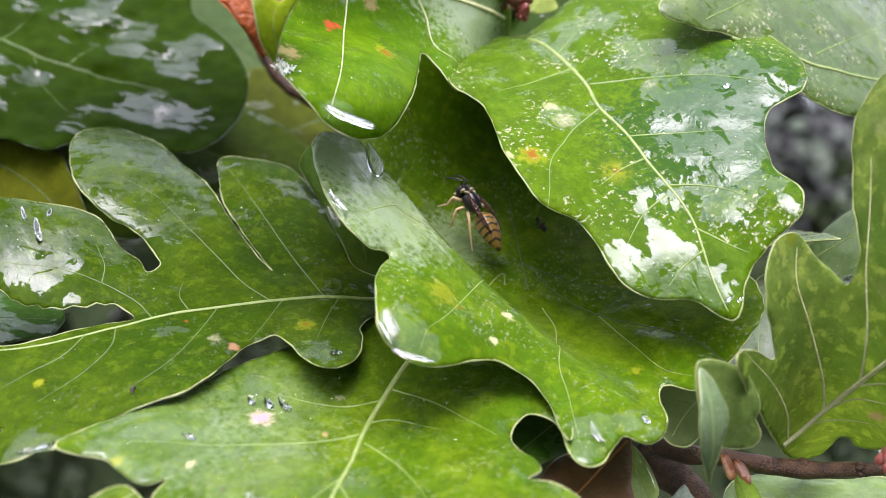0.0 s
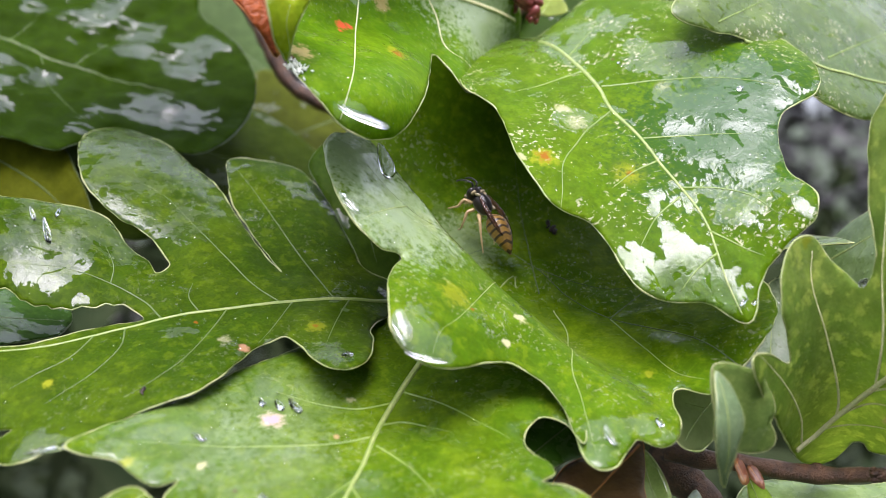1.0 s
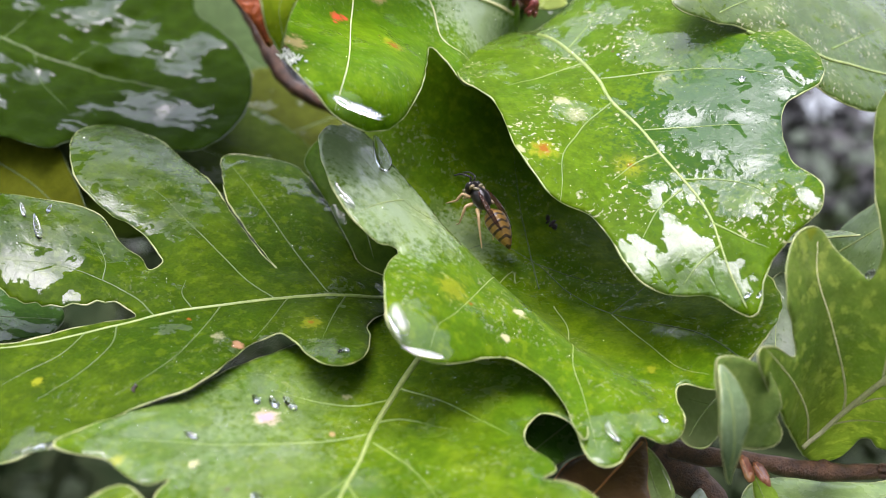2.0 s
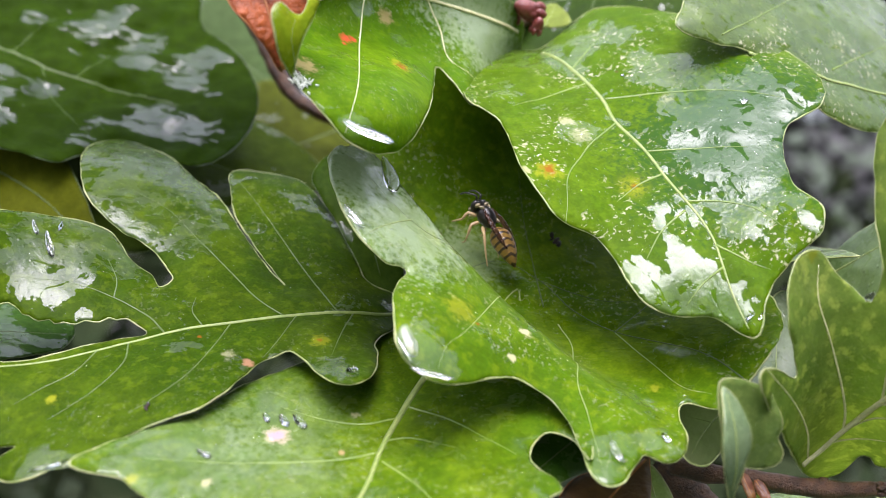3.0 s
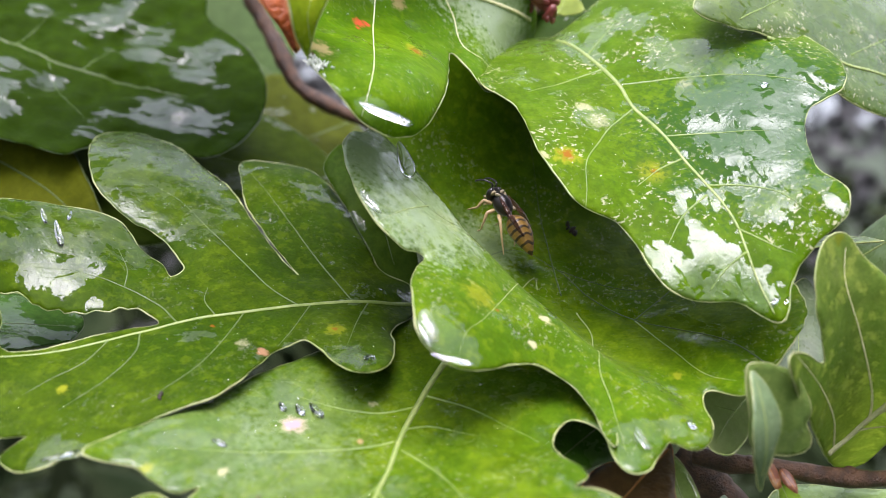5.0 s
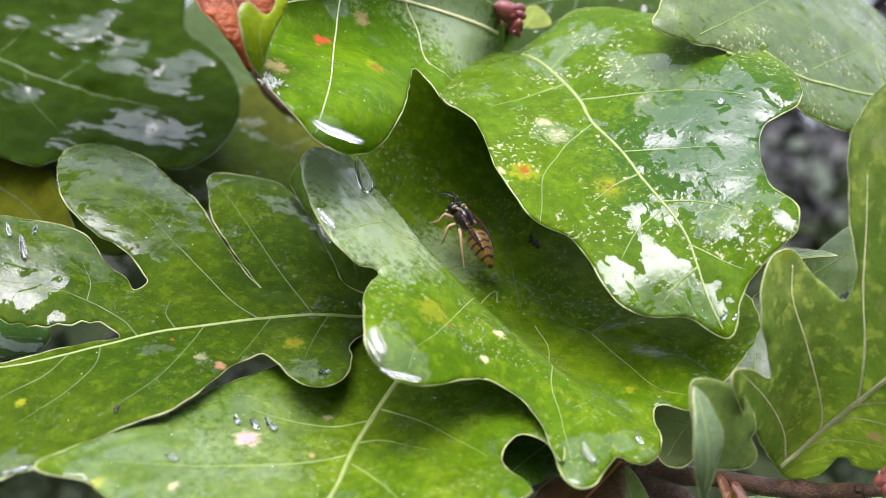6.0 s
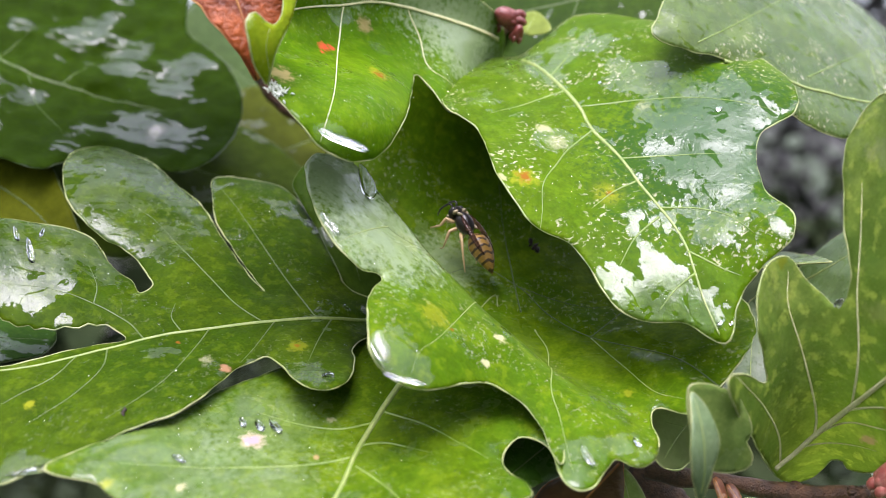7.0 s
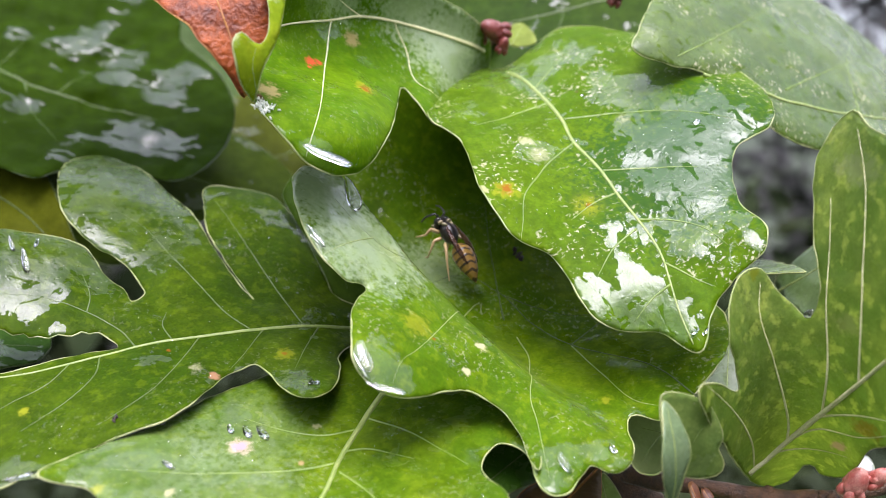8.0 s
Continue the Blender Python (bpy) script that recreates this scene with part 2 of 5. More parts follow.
# ---- leaf shapes: plane, bends, outline and veins, in centimetres ----
CRADLE_SHAPE = dict(at=(0.0517, 0.1700, 1.2590, -48.1, -25.5, 172.1),
    bend=(-0.0570, -0.7609, 0.7854, 0.1642, -0.0147, -0.0290, -0.0076, -0.0031, 0.0091, -0.0062, -1.8393, 1.2455, 0.4575),
    # veins down in the hollow, drawn in the shade-darkened vein colour
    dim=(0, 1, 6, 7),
    crest=(6.90, -0.37, 2.95, 1.32, 0.20),
    roll=0.22, reach=0.90,
    edge=[(0.49, 0.93), (0.32, 0.35), (0.14, -0.50), (0.20, -1.12), (0.47, -1.80), (1.44, -2.31), (2.59, -3.00), (3.89, -3.67), (5.12, -4.30), (6.34, -4.65), (7.46, -4.79), (8.31, -4.32), (8.69, -3.36), (7.96, -0.44), (8.07, 0.11), (8.06, 0.50), (7.85, 0.90), (7.59, 1.23), (7.29, 1.53), (6.94, 1.75), (6.61, 1.87), (6.33, 1.92), (6.13, 1.77), (6.00, 1.84)]
    + [(6.01, 2.23), (5.94, 2.58), (5.64, 3.21), (5.46, 3.46), (5.22, 3.57), (4.97, 3.62), (4.72, 3.52), (4.43, 3.29), (4.16, 2.94), (3.91, 2.66), (3.64, 2.56), (3.24, 2.60), (2.89, 2.83), (2.58, 3.21), (2.36, 3.55), (2.19, 3.73), (2.00, 3.75), (1.85, 3.59), (1.75, 3.26), (1.63, 2.92), (1.38, 2.95), (1.20, 2.83), (1.09, 2.52), (1.09, 2.22), (1.21, 1.89), (1.26, 1.62), (1.15, 1.50), (0.76, 1.54)],
    rib=[(0.48, 0.90), (1.24, 0.32), (2.46, 0.12), (3.26, -0.20), (3.98, -0.71), (4.92, -0.76), (5.77, 0.53), (6.51, 0.68), (7.29, 0.43)],
    side=[[(3.74, -0.05), (4.24, -1.10), (4.67, -1.92), (5.25, -3.09), (5.80, -4.10)],
        [(4.16, 0.01), (4.36, -0.13), (4.74, 2.24), (4.91, 2.89), (4.87, 3.36)],
        [(3.39, 0.29), (3.01, 0.85), (2.89, 1.99), (2.57, 2.65), (2.17, 3.52)],
        [(2.45, 0.15), (1.45, 1.10), (0.92, 1.28)],
        [(6.40, 0.67), (6.69, 1.28), (6.85, 1.73)],
        [(3.98, -0.71), (2.80, -0.67), (2.08, -1.02)],
        [(2.46, 0.12), (1.99, -1.05), (1.69, -2.28)]],
    marks=[(5.00, 2.00), (3.91, 1.58), (3.96, 2.28), (6.00, 0.69), (1.66, 1.35), (4.65, 2.05), (4.06, -1.91)],
    drops=[(1.48, 2.41), (1.38, 2.56)],
    wet=[(7.60, 0.48), (6.43, 0.88), (5.37, 3.51), (2.02, 3.20), (5.42, -0.52), (4.87, 3.60), (1.43, 2.76), (7.17, 1.59)])

CANOPY_SHAPE = dict(at=(0.0160, 0.1985, 1.3124, 39.1, 44.3, -50.7),
    bend=(-0.8916, 0.4735, -0.3486, -0.0647, -0.0124, 0.1207, 0.0048, 0.0144, -0.0003, -0.0192),
    roll=0.22, reach=0.90,
    edge=[(-1.59, 0.65), (-2.07, 0.18), (-1.56, -0.94), (-0.68, -1.49), (0.31, -1.76), (0.68, -1.60), (1.08, -1.49), (1.71, -1.60), (2.34, -1.75), (2.97, -1.76), (3.50, -1.74), (3.77, -1.63), (4.00, -1.40), (4.28, -1.30), (4.71, -1.29), (5.17, -1.31), (5.51, -1.26), (5.83, -1.04), (6.06, -0.68), (6.26, -0.45), (6.57, -0.35), (6.83, -0.18), (6.76, -0.01), (6.40, 0.32), (6.19, 0.62), (6.04, 1.07)]
    + [(6.00, 1.39), (5.93, 1.62), (5.64, 1.88), (5.37, 1.95), (4.97, 1.91), (4.51, 2.07), (4.04, 2.36), (3.70, 2.73), (3.64, 3.10), (3.59, 3.51), (3.27, 3.84), (2.82, 4.07), (2.37, 4.19), (1.81, 4.21), (1.67, 3.98), (0.79, 3.87), (-0.16, 3.62), (-0.95, 3.21), (-1.60, 2.88), (-2.20, 2.35), (-2.06, 1.76)],
    rib=[(-1.19, 0.53), (-0.43, 0.59), (0.51, 0.58), (1.26, 0.52), (1.89, 0.39), (2.80, 0.42), (3.51, 0.37), (4.16, 0.36), (4.68, 0.33), (5.12, 0.25), (5.55, 0.10), (6.08, -0.07), (6.67, -0.19)],
    side=[[(1.20, 0.58), (1.70, 1.59), (2.37, 2.48), (3.48, 3.31)],
        [(1.92, 0.39), (2.19, -0.25), (2.45, -0.63), (2.85, -1.12), (3.41, -1.45), (3.75, -1.68)],
        [(2.84, 0.42), (3.26, 1.17), (3.76, 1.84)],
        [(4.16, 0.36), (4.48, 0.79), (4.94, 1.12), (5.51, 1.23)],
        [(4.33, 0.23), (4.49, -0.31), (4.86, -0.86)],
        [(0.56, 0.58), (0.59, -0.07), (0.70, -1.06)],
        [(5.18, 0.23), (5.71, 0.47), (6.01, 0.67)],
        [(5.60, 0.08), (5.66, -0.32), (5.83, -0.74)],
        [(-0.06, 0.58), (-0.42, 1.10), (-0.86, 1.75)],
        [(3.45, 0.36), (3.46, -0.10), (3.64, -0.65)]],
    marks=[(2.61, -1.36), (3.46, -0.19), (1.50, -0.38), (1.87, 1.49), (1.97, -0.35), (2.49, -1.75), (0.59, 1.22), (3.04, 2.82), (4.29, -0.88)],
    drops=[(2.89, 2.39), (2.77, 2.53), (6.49, 0.03), (6.53, -0.15), (6.55, 0.16), (6.63, 0.01), (0.72, 1.23), (0.81, 1.23)],
    wet=[(3.49, 1.58), (3.04, 2.82), (1.50, 2.09), (1.84, -0.45), (-1.42, -0.09), (5.37, -1.07), (6.06, -0.27), (4.78, 1.12)])

LOBE_SHAPE = dict(at=(0.0089, 0.1963, 1.3179, -68.2, -4.1, -157.9),
    bend=(-1.6088, 0.5100, 0.3852, -0.2145, 0.3243, 0.1900, 0.0558, -0.1547, 0.1752, -0.1640),
    roll=0.26, reach=1.10,
    edge=[(-1.98, -1.08), (-1.75, -0.62), (-1.05, 0.05), (-0.20, 0.90), (0.50, 1.36), (0.78, 0.89), (0.87, 0.65), (1.03, 0.59), (1.48, 1.39), (1.90, 2.13), (2.32, 2.76), (2.63, 3.05), (2.97, 3.20), (3.30, 3.24), (3.61, 3.19), (3.90, 2.99), (4.14, 2.69), (4.36, 2.33), (4.44, 2.08)]
    + [(4.39, 1.90), (4.16, 1.29), (3.82, 0.47), (3.68, -0.09), (3.85, -0.47), (3.37, -1.00), (2.32, -1.43), (1.21, -1.68), (0.08, -1.63), (-0.97, -1.55), (-1.75, -1.42)],
    rib=[(-1.62, -1.20), (-0.85, -1.08), (0.10, -1.03), (0.95, -0.99), (1.76, -0.85), (2.55, -0.50), (3.63, 0.03), (4.02, 0.48)],
    side=[[(2.46, -0.52), (2.63, 0.27), (3.08, 1.47), (3.56, 2.63), (3.71, 3.07)],
        [(0.95, -0.99), (0.67, -0.45), (0.60, 0.29), (-0.04, 0.65)],
        [(1.76, -0.85), (2.38, -0.93), (2.93, -1.01)]],
    marks=[(3.02, 0.58), (2.11, 1.11), (4.13, 1.76), (4.31, 2.22), (1.98, -0.33), (4.34, 2.00)],
    wet=[(3.49, 3.04), (-0.53, -0.78), (0.71, -1.19), (2.73, -0.64)])

BOUGH_SHAPE = dict(at=(-0.0145, 0.1820, 1.2656, -48.3, 4.3, -161.7),
    bend=(-0.0136, 0.2816, 0.4949, -0.0870, 0.0206, 0.0912, 0.0082, -0.0134, -0.0054, 0.0116),
    roll=0.12, reach=0.80,
    edge=[(-0.54, 0.09), (0.22, 0.73), (0.35, 1.19), (0.59, 1.71), (0.94, 2.05), (1.24, 2.01), (1.45, 1.66), (1.57, 1.13), (1.73, 0.84), (1.95, 0.90), (2.25, 1.02), (2.62, 1.36), (2.93, 1.66), (3.38, 1.95), (3.80, 2.02), (4.37, 2.17), (4.77, 2.33), (5.24, 2.50), (5.30, 2.40), (5.68, 2.55), (6.01, 2.49), (6.23, 2.27), (6.24, 2.03), (5.91, 1.80), (6.28, 1.72), (6.66, 1.60), (7.03, 1.44), (7.32, 0.74), (7.24, -0.01)]
    + [(7.08, -0.54), (6.69, -0.79), (6.32, -0.82), (6.22, -0.52), (6.31, -0.19), (6.14, 0.09), (5.61, 0.09), (4.93, -0.05), (4.40, -0.11), (3.90, -0.15), (4.02, -0.38), (4.18, -0.56), (4.32, -0.53), (4.46, -0.60), (4.62, -0.53), (4.84, -0.60), (5.00, -0.54), (5.16, -0.62), (5.30, -0.60), (5.38, -0.69), (5.54, -0.67), (5.68, -0.79), (5.78, -0.81), (5.84, -0.93), (5.99, -1.05), (6.14, -1.00), (6.29, -1.02), (6.44, -0.94), (6.61, -0.95), (6.99, -0.96), (7.16, -1.45), (7.03, -2.08), (6.71, -2.56), (6.21, -2.95), (5.70, -3.04), (5.16, -3.01), (4.69, -2.95), (4.27, -2.70), (4.10, -2.33), (3.95, -1.89), (3.69, -1.57), (3.56, -1.24), (3.31, -1.41), (3.38, -1.66), (3.54, -2.09), (3.77, -2.43), (4.00, -2.64), (4.18, -2.87), (4.40, -3.23), (4.61, -3.74), (4.68, -4.38), (4.61, -5.22), (4.36, -5.94), (3.79, -6.58), (3.24, -5.96), (2.89, -5.31), (2.54, -4.40), (2.19, -3.68), (1.96, -2.74), (1.70, -1.72), (1.42, -0.99), (1.53, -1.41), (1.93, -2.91), (1.90, -3.95), (1.78, -4.57), (1.42, -4.60), (0.56, -4.21), (0.22, -3.58), (0.03, -2.85), (-0.10, -1.96), (-0.15, -1.06), (-0.65, -0.60)],
    rib=[(-0.59, -0.10), (-0.01, -0.01), (0.82, -0.06), (1.62, -0.06), (2.53, -0.05), (3.64, -0.05), (4.24, 0.03), (4.68, 0.11), (5.29, 0.18), (5.95, 0.20), (6.40, 0.21), (7.01, 0.28)],
    side=[[(1.62, -0.06), (2.00, -0.65), (2.36, -1.48), (2.75, -2.32), (3.16, -3.19), (3.82, -3.92)],
        [(3.60, -0.06), (3.83, -0.53), (4.34, -1.02), (5.04, -1.40), (5.90, -1.55)],
        [(2.53, -0.05), (2.94, 0.54), (3.46, 1.14), (4.09, 1.56), (4.34, 1.68)],
        [(4.19, 0.01), (4.32, 0.52), (4.81, 1.04), (5.48, 1.46)],
        [(4.68, 0.11), (5.05, 0.54), (5.55, 0.79), (5.96, 1.02)],
        [(0.67, -0.05), (0.91, -1.00), (1.20, -2.17), (1.51, -3.43), (1.71, -4.27)],
        [(3.00, -0.08), (3.11, -0.47), (3.00, -0.82)],
        [(4.34, -1.02), (4.26, -1.42), (4.36, -1.98)],
        [(1.42, -0.05), (1.83, 0.50), (2.19, 0.91)],
        [(0.42, -0.01), (0.77, 0.51), (1.14, 1.17)]],
    marks=[(4.05, 1.65), (5.39, 1.06), (2.43, 1.01), (1.21, 0.71), (1.05, 1.66), (2.70, 0.76), (3.08, 0.20)],
    drops=[(1.07, 1.71), (0.87, 1.63), (5.77, 2.38), (4.92, 2.54), (5.32, -2.55), (5.26, -1.93), (5.53, -2.83), (5.47, -2.44), (5.05, -2.86), (5.12, -2.57)],
    wet=[(5.27, -2.11), (4.09, -1.83), (3.60, -4.13), (5.54, 2.36), (1.67, -2.55), (4.81, -0.68), (1.05, 1.66)])

TRAY_SHAPE = dict(at=(-0.0052, 0.1588, 1.2599, -23.2, 34.8, -119.2),
    bend=(-0.6016, 0.3560, 0.2424, 0.0242, 0.0146, 0.0463),
    roll=0.08, reach=0.40,
    edge=[(0.61, 2.78), (0.49, 2.67), (0.27, 2.50), (0.10, 2.24), (0.14, 2.00), (0.42, 1.92), (0.79, 1.98), (1.02, 2.19), (1.18, 2.42), (1.42, 2.58), (1.64, 2.45), (1.63, 2.69), (1.74, 2.98), (1.98, 3.24), (2.42, 3.40), (3.18, 3.05), (3.68, 2.13), (4.23, 0.94), (4.46, -0.08), (4.49, -1.03), (4.30, -1.67), (3.97, -1.91), (3.61, -1.97), (3.83, -2.11), (3.87, -2.32), (3.82, -2.60), (3.73, -2.85), (3.81, -3.14), (3.91, -3.43)]
    + [(3.83, -3.58), (3.30, -3.46), (2.40, -3.10), (1.80, -2.83), (1.45, -2.76), (1.07, -2.65), (0.72, -2.50), (0.14, -2.21), (-0.59, -1.86), (-1.41, -1.40), (-1.75, -0.78), (-1.48, 0.20), (-1.35, 1.26), (-0.91, 2.05), (-0.09, 2.61)],
    rib=[(-0.81, -0.21), (-0.12, -0.21), (0.52, -0.17), (1.13, -0.12), (1.56, -0.06), (2.10, 0.05), (2.62, 0.12), (3.11, 0.20), (4.06, 0.39)],
    side=[[(1.51, -0.11), (1.85, -0.47), (2.22, -1.01), (2.63, -1.69), (3.00, -2.37), (3.26, -2.84)],
        [(1.67, 0.04), (1.88, 0.54), (2.18, 1.01), (2.56, 1.41)],
        [(0.28, -0.18), (0.30, 0.51), (0.57, 1.26), (0.78, 1.76)],
        [(1.21, -0.13), (0.98, 0.23), (0.92, 0.94)],
        [(0.61, -0.18), (0.95, -0.55), (1.13, -1.04), (1.22, -1.89)],
        [(2.50, 0.10), (3.19, -0.10), (3.86, -0.45)],
        [(2.68, 0.15), (3.20, 0.74), (3.50, 1.19)]],
    marks=[(1.86, -1.58), (3.23, -1.86), (3.66, -2.75), (3.46, -1.19), (1.01, -2.22), (0.83, -0.80), (1.74, -0.57)],
    drops=[(1.26, -1.64), (1.53, -1.29), (1.39, -1.80), (1.61, -1.55), (1.50, -2.02), (1.67, -1.83), (2.74, -2.36), (2.77, -2.11), (3.34, -0.87), (3.50, -0.68)],
    wet=[(2.76, -2.55), (1.47, -1.64), (2.87, -1.07), (0.94, 1.30), (2.79, 0.20), (3.64, -2.45)])

FLANK_SHAPE = dict(at=(0.0536, 0.1574, 1.2471, 93.1, -43.9, -13.7),
    bend=(-0.4993, -0.6131, 1.4774, 0.5271, -1.0458, 0.2152),
    edge=[(-0.31, -0.54), (-0.04, 0.29), (0.23, 1.07), (0.46, 1.68), (0.64, 1.98), (0.76, 1.79), (0.84, 1.26), (1.10, 1.64), (1.32, 2.01), (1.70, 2.39), (2.02, 2.53), (2.29, 2.42), (2.34, 2.28), (2.30, 2.01), (2.33, 1.57), (2.35, 1.36), (2.47, 1.35), (2.72, 1.50), (3.00, 1.83), (3.20, 2.14), (3.49, 2.45), (4.02, 2.94), (4.50, 3.17), (4.98, 3.26)]
    + [(4.92, 2.99), (4.94, 2.74), (4.67, 2.22), (4.24, 1.66), (3.79, 0.91), (3.27, 0.21), (2.70, -0.28), (2.03, -0.67), (1.67, -0.80), (1.11, -1.24), (0.83, -1.34), (0.63, -1.23), (0.67, -1.04), (0.55, -0.96), (0.26, -1.12), (-0.04, -1.26), (-0.30, -1.11)],
    rib=[(-0.19, -0.33), (0.29, -0.36), (1.27, -0.15), (2.26, 0.23), (2.80, 0.47), (3.79, 0.91)],
    side=[[(2.28, 0.25), (2.74, 0.80), (3.43, 1.56), (4.28, 2.42), (4.80, 3.03)],
        [(1.49, -0.06), (2.13, 0.65), (2.70, 1.36), (3.31, 1.97), (3.84, 2.50)],
        [(0.63, -0.34), (0.99, 0.11), (1.50, 1.10), (1.84, 1.83), (2.19, 2.21)],
        [(-0.04, -0.29), (0.32, 0.26), (0.57, 1.02), (0.73, 1.99)],
        [(0.34, -0.37), (0.82, -0.64), (1.27, -0.93)],
        [(1.40, -0.12), (1.86, -0.21), (2.21, -0.31)],
        [(0.74, -0.31), (1.24, -0.33), (1.68, -0.58), (2.21, -0.50)]],
    marks=[(1.31, -0.71), (1.85, -0.44), (2.74, 1.02), (4.38, 2.63), (2.22, 2.37)],
    drops=[(2.51, 1.40), (2.33, 1.37)],
    wet=[(4.38, 2.63), (4.85, 2.99), (2.65, 1.01)])

BRACT_SHAPE = dict(at=(0.0383, 0.1604, 1.2408, 25.3, -58.9, 80.2),
    bend=(0.2173, -0.3706, 0.4552, 0.1284, -0.2539, -0.0060),
    edge=[(1.32, 0.43), (1.55, 0.26), (1.68, -0.49), (1.24, -0.66), (0.71, -0.39), (0.45, -0.05), (0.41, 0.27), (0.55, 0.46), (0.86, 0.54)],
    rib=[(1.51, -0.53), (1.05, -0.13), (0.59, 0.21)],
    side=[[(1.22, -0.25), (1.23, 0.20)]],
    marks=[(0.73, 0.01)])

CURL_SHAPE = dict(at=(0.0391, 0.1449, 1.2500, 118.0, -87.5, -16.2),
    bend=(-0.0692, 0.2447, 0.1777, -0.1300, -0.0405, 0.0719),
    edge=[(1.34, 0.38), (1.32, -0.10), (1.21, -0.37), (0.97, -0.57), (0.62, -0.70), (0.47, -0.65), (0.21, -0.79), (0.02, -0.71), (-0.00, -0.29), (0.08, -0.03), (0.20, 0.24), (0.73, 0.34)],
    rib=[(0.00, -0.16), (0.41, -0.19), (0.77, -0.06), (1.03, 0.12), (1.25, 0.29)],
    side=[[(0.55, -0.15), (0.84, -0.35), (1.00, -0.47)]],
    marks=[(0.85, -0.25)])

FLAP_SHAPE = dict(at=(0.0367, 0.1367, 1.2500, 16.7, -72.9, 91.1),
    bend=(-0.2321, 0.9346, 0.3094, -0.5518, -0.1042, -0.0205),
    edge=[(1.41, 0.11), (1.25, -0.04), (0.99, -0.17), (0.69, -0.24), (0.42, -0.22), (0.17, -0.21), (-0.04, -0.23), (-0.21, -0.31), (-0.07, -0.13), (0.23, 0.14), (0.54, 0.27), (1.03, 0.23)],
    rib=[(0.02, -0.14), (0.57, 0.01), (1.03, 0.07), (1.31, 0.09)],
    marks=[(0.73, 0.05)])

WITHERED_SHAPE = dict(at=(-0.0260, 0.1572, 1.3060, -77.1, -61.0, 171.2),
    bend=(-0.0668, 0.5467, 0.2962, -0.2846, -0.1072, -0.0874),
    edge=[(0.09, 0.03), (0.52, 0.07), (0.85, 0.12), (1.13, 0.19), (1.40, 0.22), (1.64, 0.35), (1.92, 0.47), (2.27, 0.57), (2.72, 0.35), (2.64, -0.33), (2.20, -1.04), (1.60, -1.34), (1.06, -0.97), (0.70, -0.72), (0.41, -0.33)],
    rib=[(0.10, -0.01), (1.02, -0.24), (2.00, -0.37)],
    marks=[(0.88, 0.07)])

FOLD_SHAPE = dict(at=(-0.0244, 0.1557, 1.3060, -107.3, -76.6, -122.2),
    bend=(-0.0471, 0.7150, 0.1495, -0.4994, 0.0059, -0.0218),
    edge=[(0.02, 0.07), (0.34, 0.33), (0.77, 0.40), (1.01, 0.33), (1.09, 0.16), (0.94, 0.04), (0.85, -0.11), (0.98, -0.29), (1.29, -0.48), (1.76, -0.73), (1.87, -1.27), (1.40, -0.87), (0.94, -0.50), (0.69, -0.25), (0.43, -0.04), (0.14, 0.03)],
    rib=[(0.05, 0.01), (0.55, 0.11), (0.82, -0.02)],
    marks=[(0.70, 0.04)])

VERGE_SHAPE = dict(at=(0.0797, 0.2105, 1.3073, 52.9, 22.9, 19.5),
    bend=(0.0, 0.0, 0.0, -0.02, 0.0, -0.03),
    roll=0.08, reach=0.40,
    edge=[(-4.02, 0.32), (-4.14, -0.13), (-4.26, -0.60), (-3.92, -0.73), (-3.31, -0.67), (-2.51, -0.54), (-1.63, -1.12), (-1.19, -1.23), (-0.65, -1.30), (0.10, -1.18), (1.30, -0.68), (2.97, 0.16), (5.20, 1.60), (5.60, 3.40), (4.40, 4.80), (2.40, 5.00), (0.40, 4.40), (-1.30, 3.70), (-3.10, 2.10), (-3.75, 0.98)],
    rib=[(-2.69, -0.59), (-2.03, -0.45), (-1.34, -0.45), (-0.61, -0.36), (0.72, 0.09), (2.53, 0.98), (5.05, 2.55)],
    side=[[(-0.72, -0.09), (0.64, 1.24), (2.40, 2.95), (3.60, 4.10)],
        [(-3.32, -0.46), (-2.19, 0.75), (-0.45, 2.82), (0.40, 3.90)],
        [(0.03, -0.16), (0.65, -0.32)],
        [(1.50, 0.52), (1.57, 2.01), (2.30, 3.60)]],
    marks=[(-2.54, -0.01), (0.30, 2.52), (-2.60, 0.88)])

GLOSS_SHAPE = dict(at=(-0.1135, 0.2522, 1.3190, 57.6, 20.0, 1.4),
    bend=(-0.6127, 0.0272, -0.5001, 0.0270, 0.0199, 0.0327),
    edge=[(0.48, -3.64), (1.44, -3.46), (2.01, -3.20), (2.72, -3.05), (3.50, -3.09), (3.96, -2.59), (4.58, -2.22), (5.34, -2.10), (6.05, -2.14), (6.68, -1.76), (6.95, -0.88), (6.92, 0.08), (6.68, 0.89), (6.10, 1.76), (5.24, 2.47), (4.40, 3.06), (3.57, 4.71), (0.95, 5.83), (-1.76, 4.58), (-2.96, 2.56)],
    rib=[(-1.23, 0.41), (0.55, 0.30), (1.55, 0.07), (2.45, 0.02), (3.33, -0.00), (5.09, -0.06)],
    side=[[(1.57, 0.03), (2.28, -0.88), (3.08, -1.46), (3.84, -1.87)],
        [(2.42, 0.08), (2.85, 1.65), (3.27, 2.77)],
        [(0.58, 0.26), (0.80, 1.47), (1.22, 2.47)]],
    marks=[(3.43, 0.40)],
    wet=[(2.01, 1.80), (3.50, 1.89), (4.93, 1.73), (3.31, 0.97), (2.01, -0.77), (4.78, 1.00), (0.46, 1.55), (2.36, 2.70)])

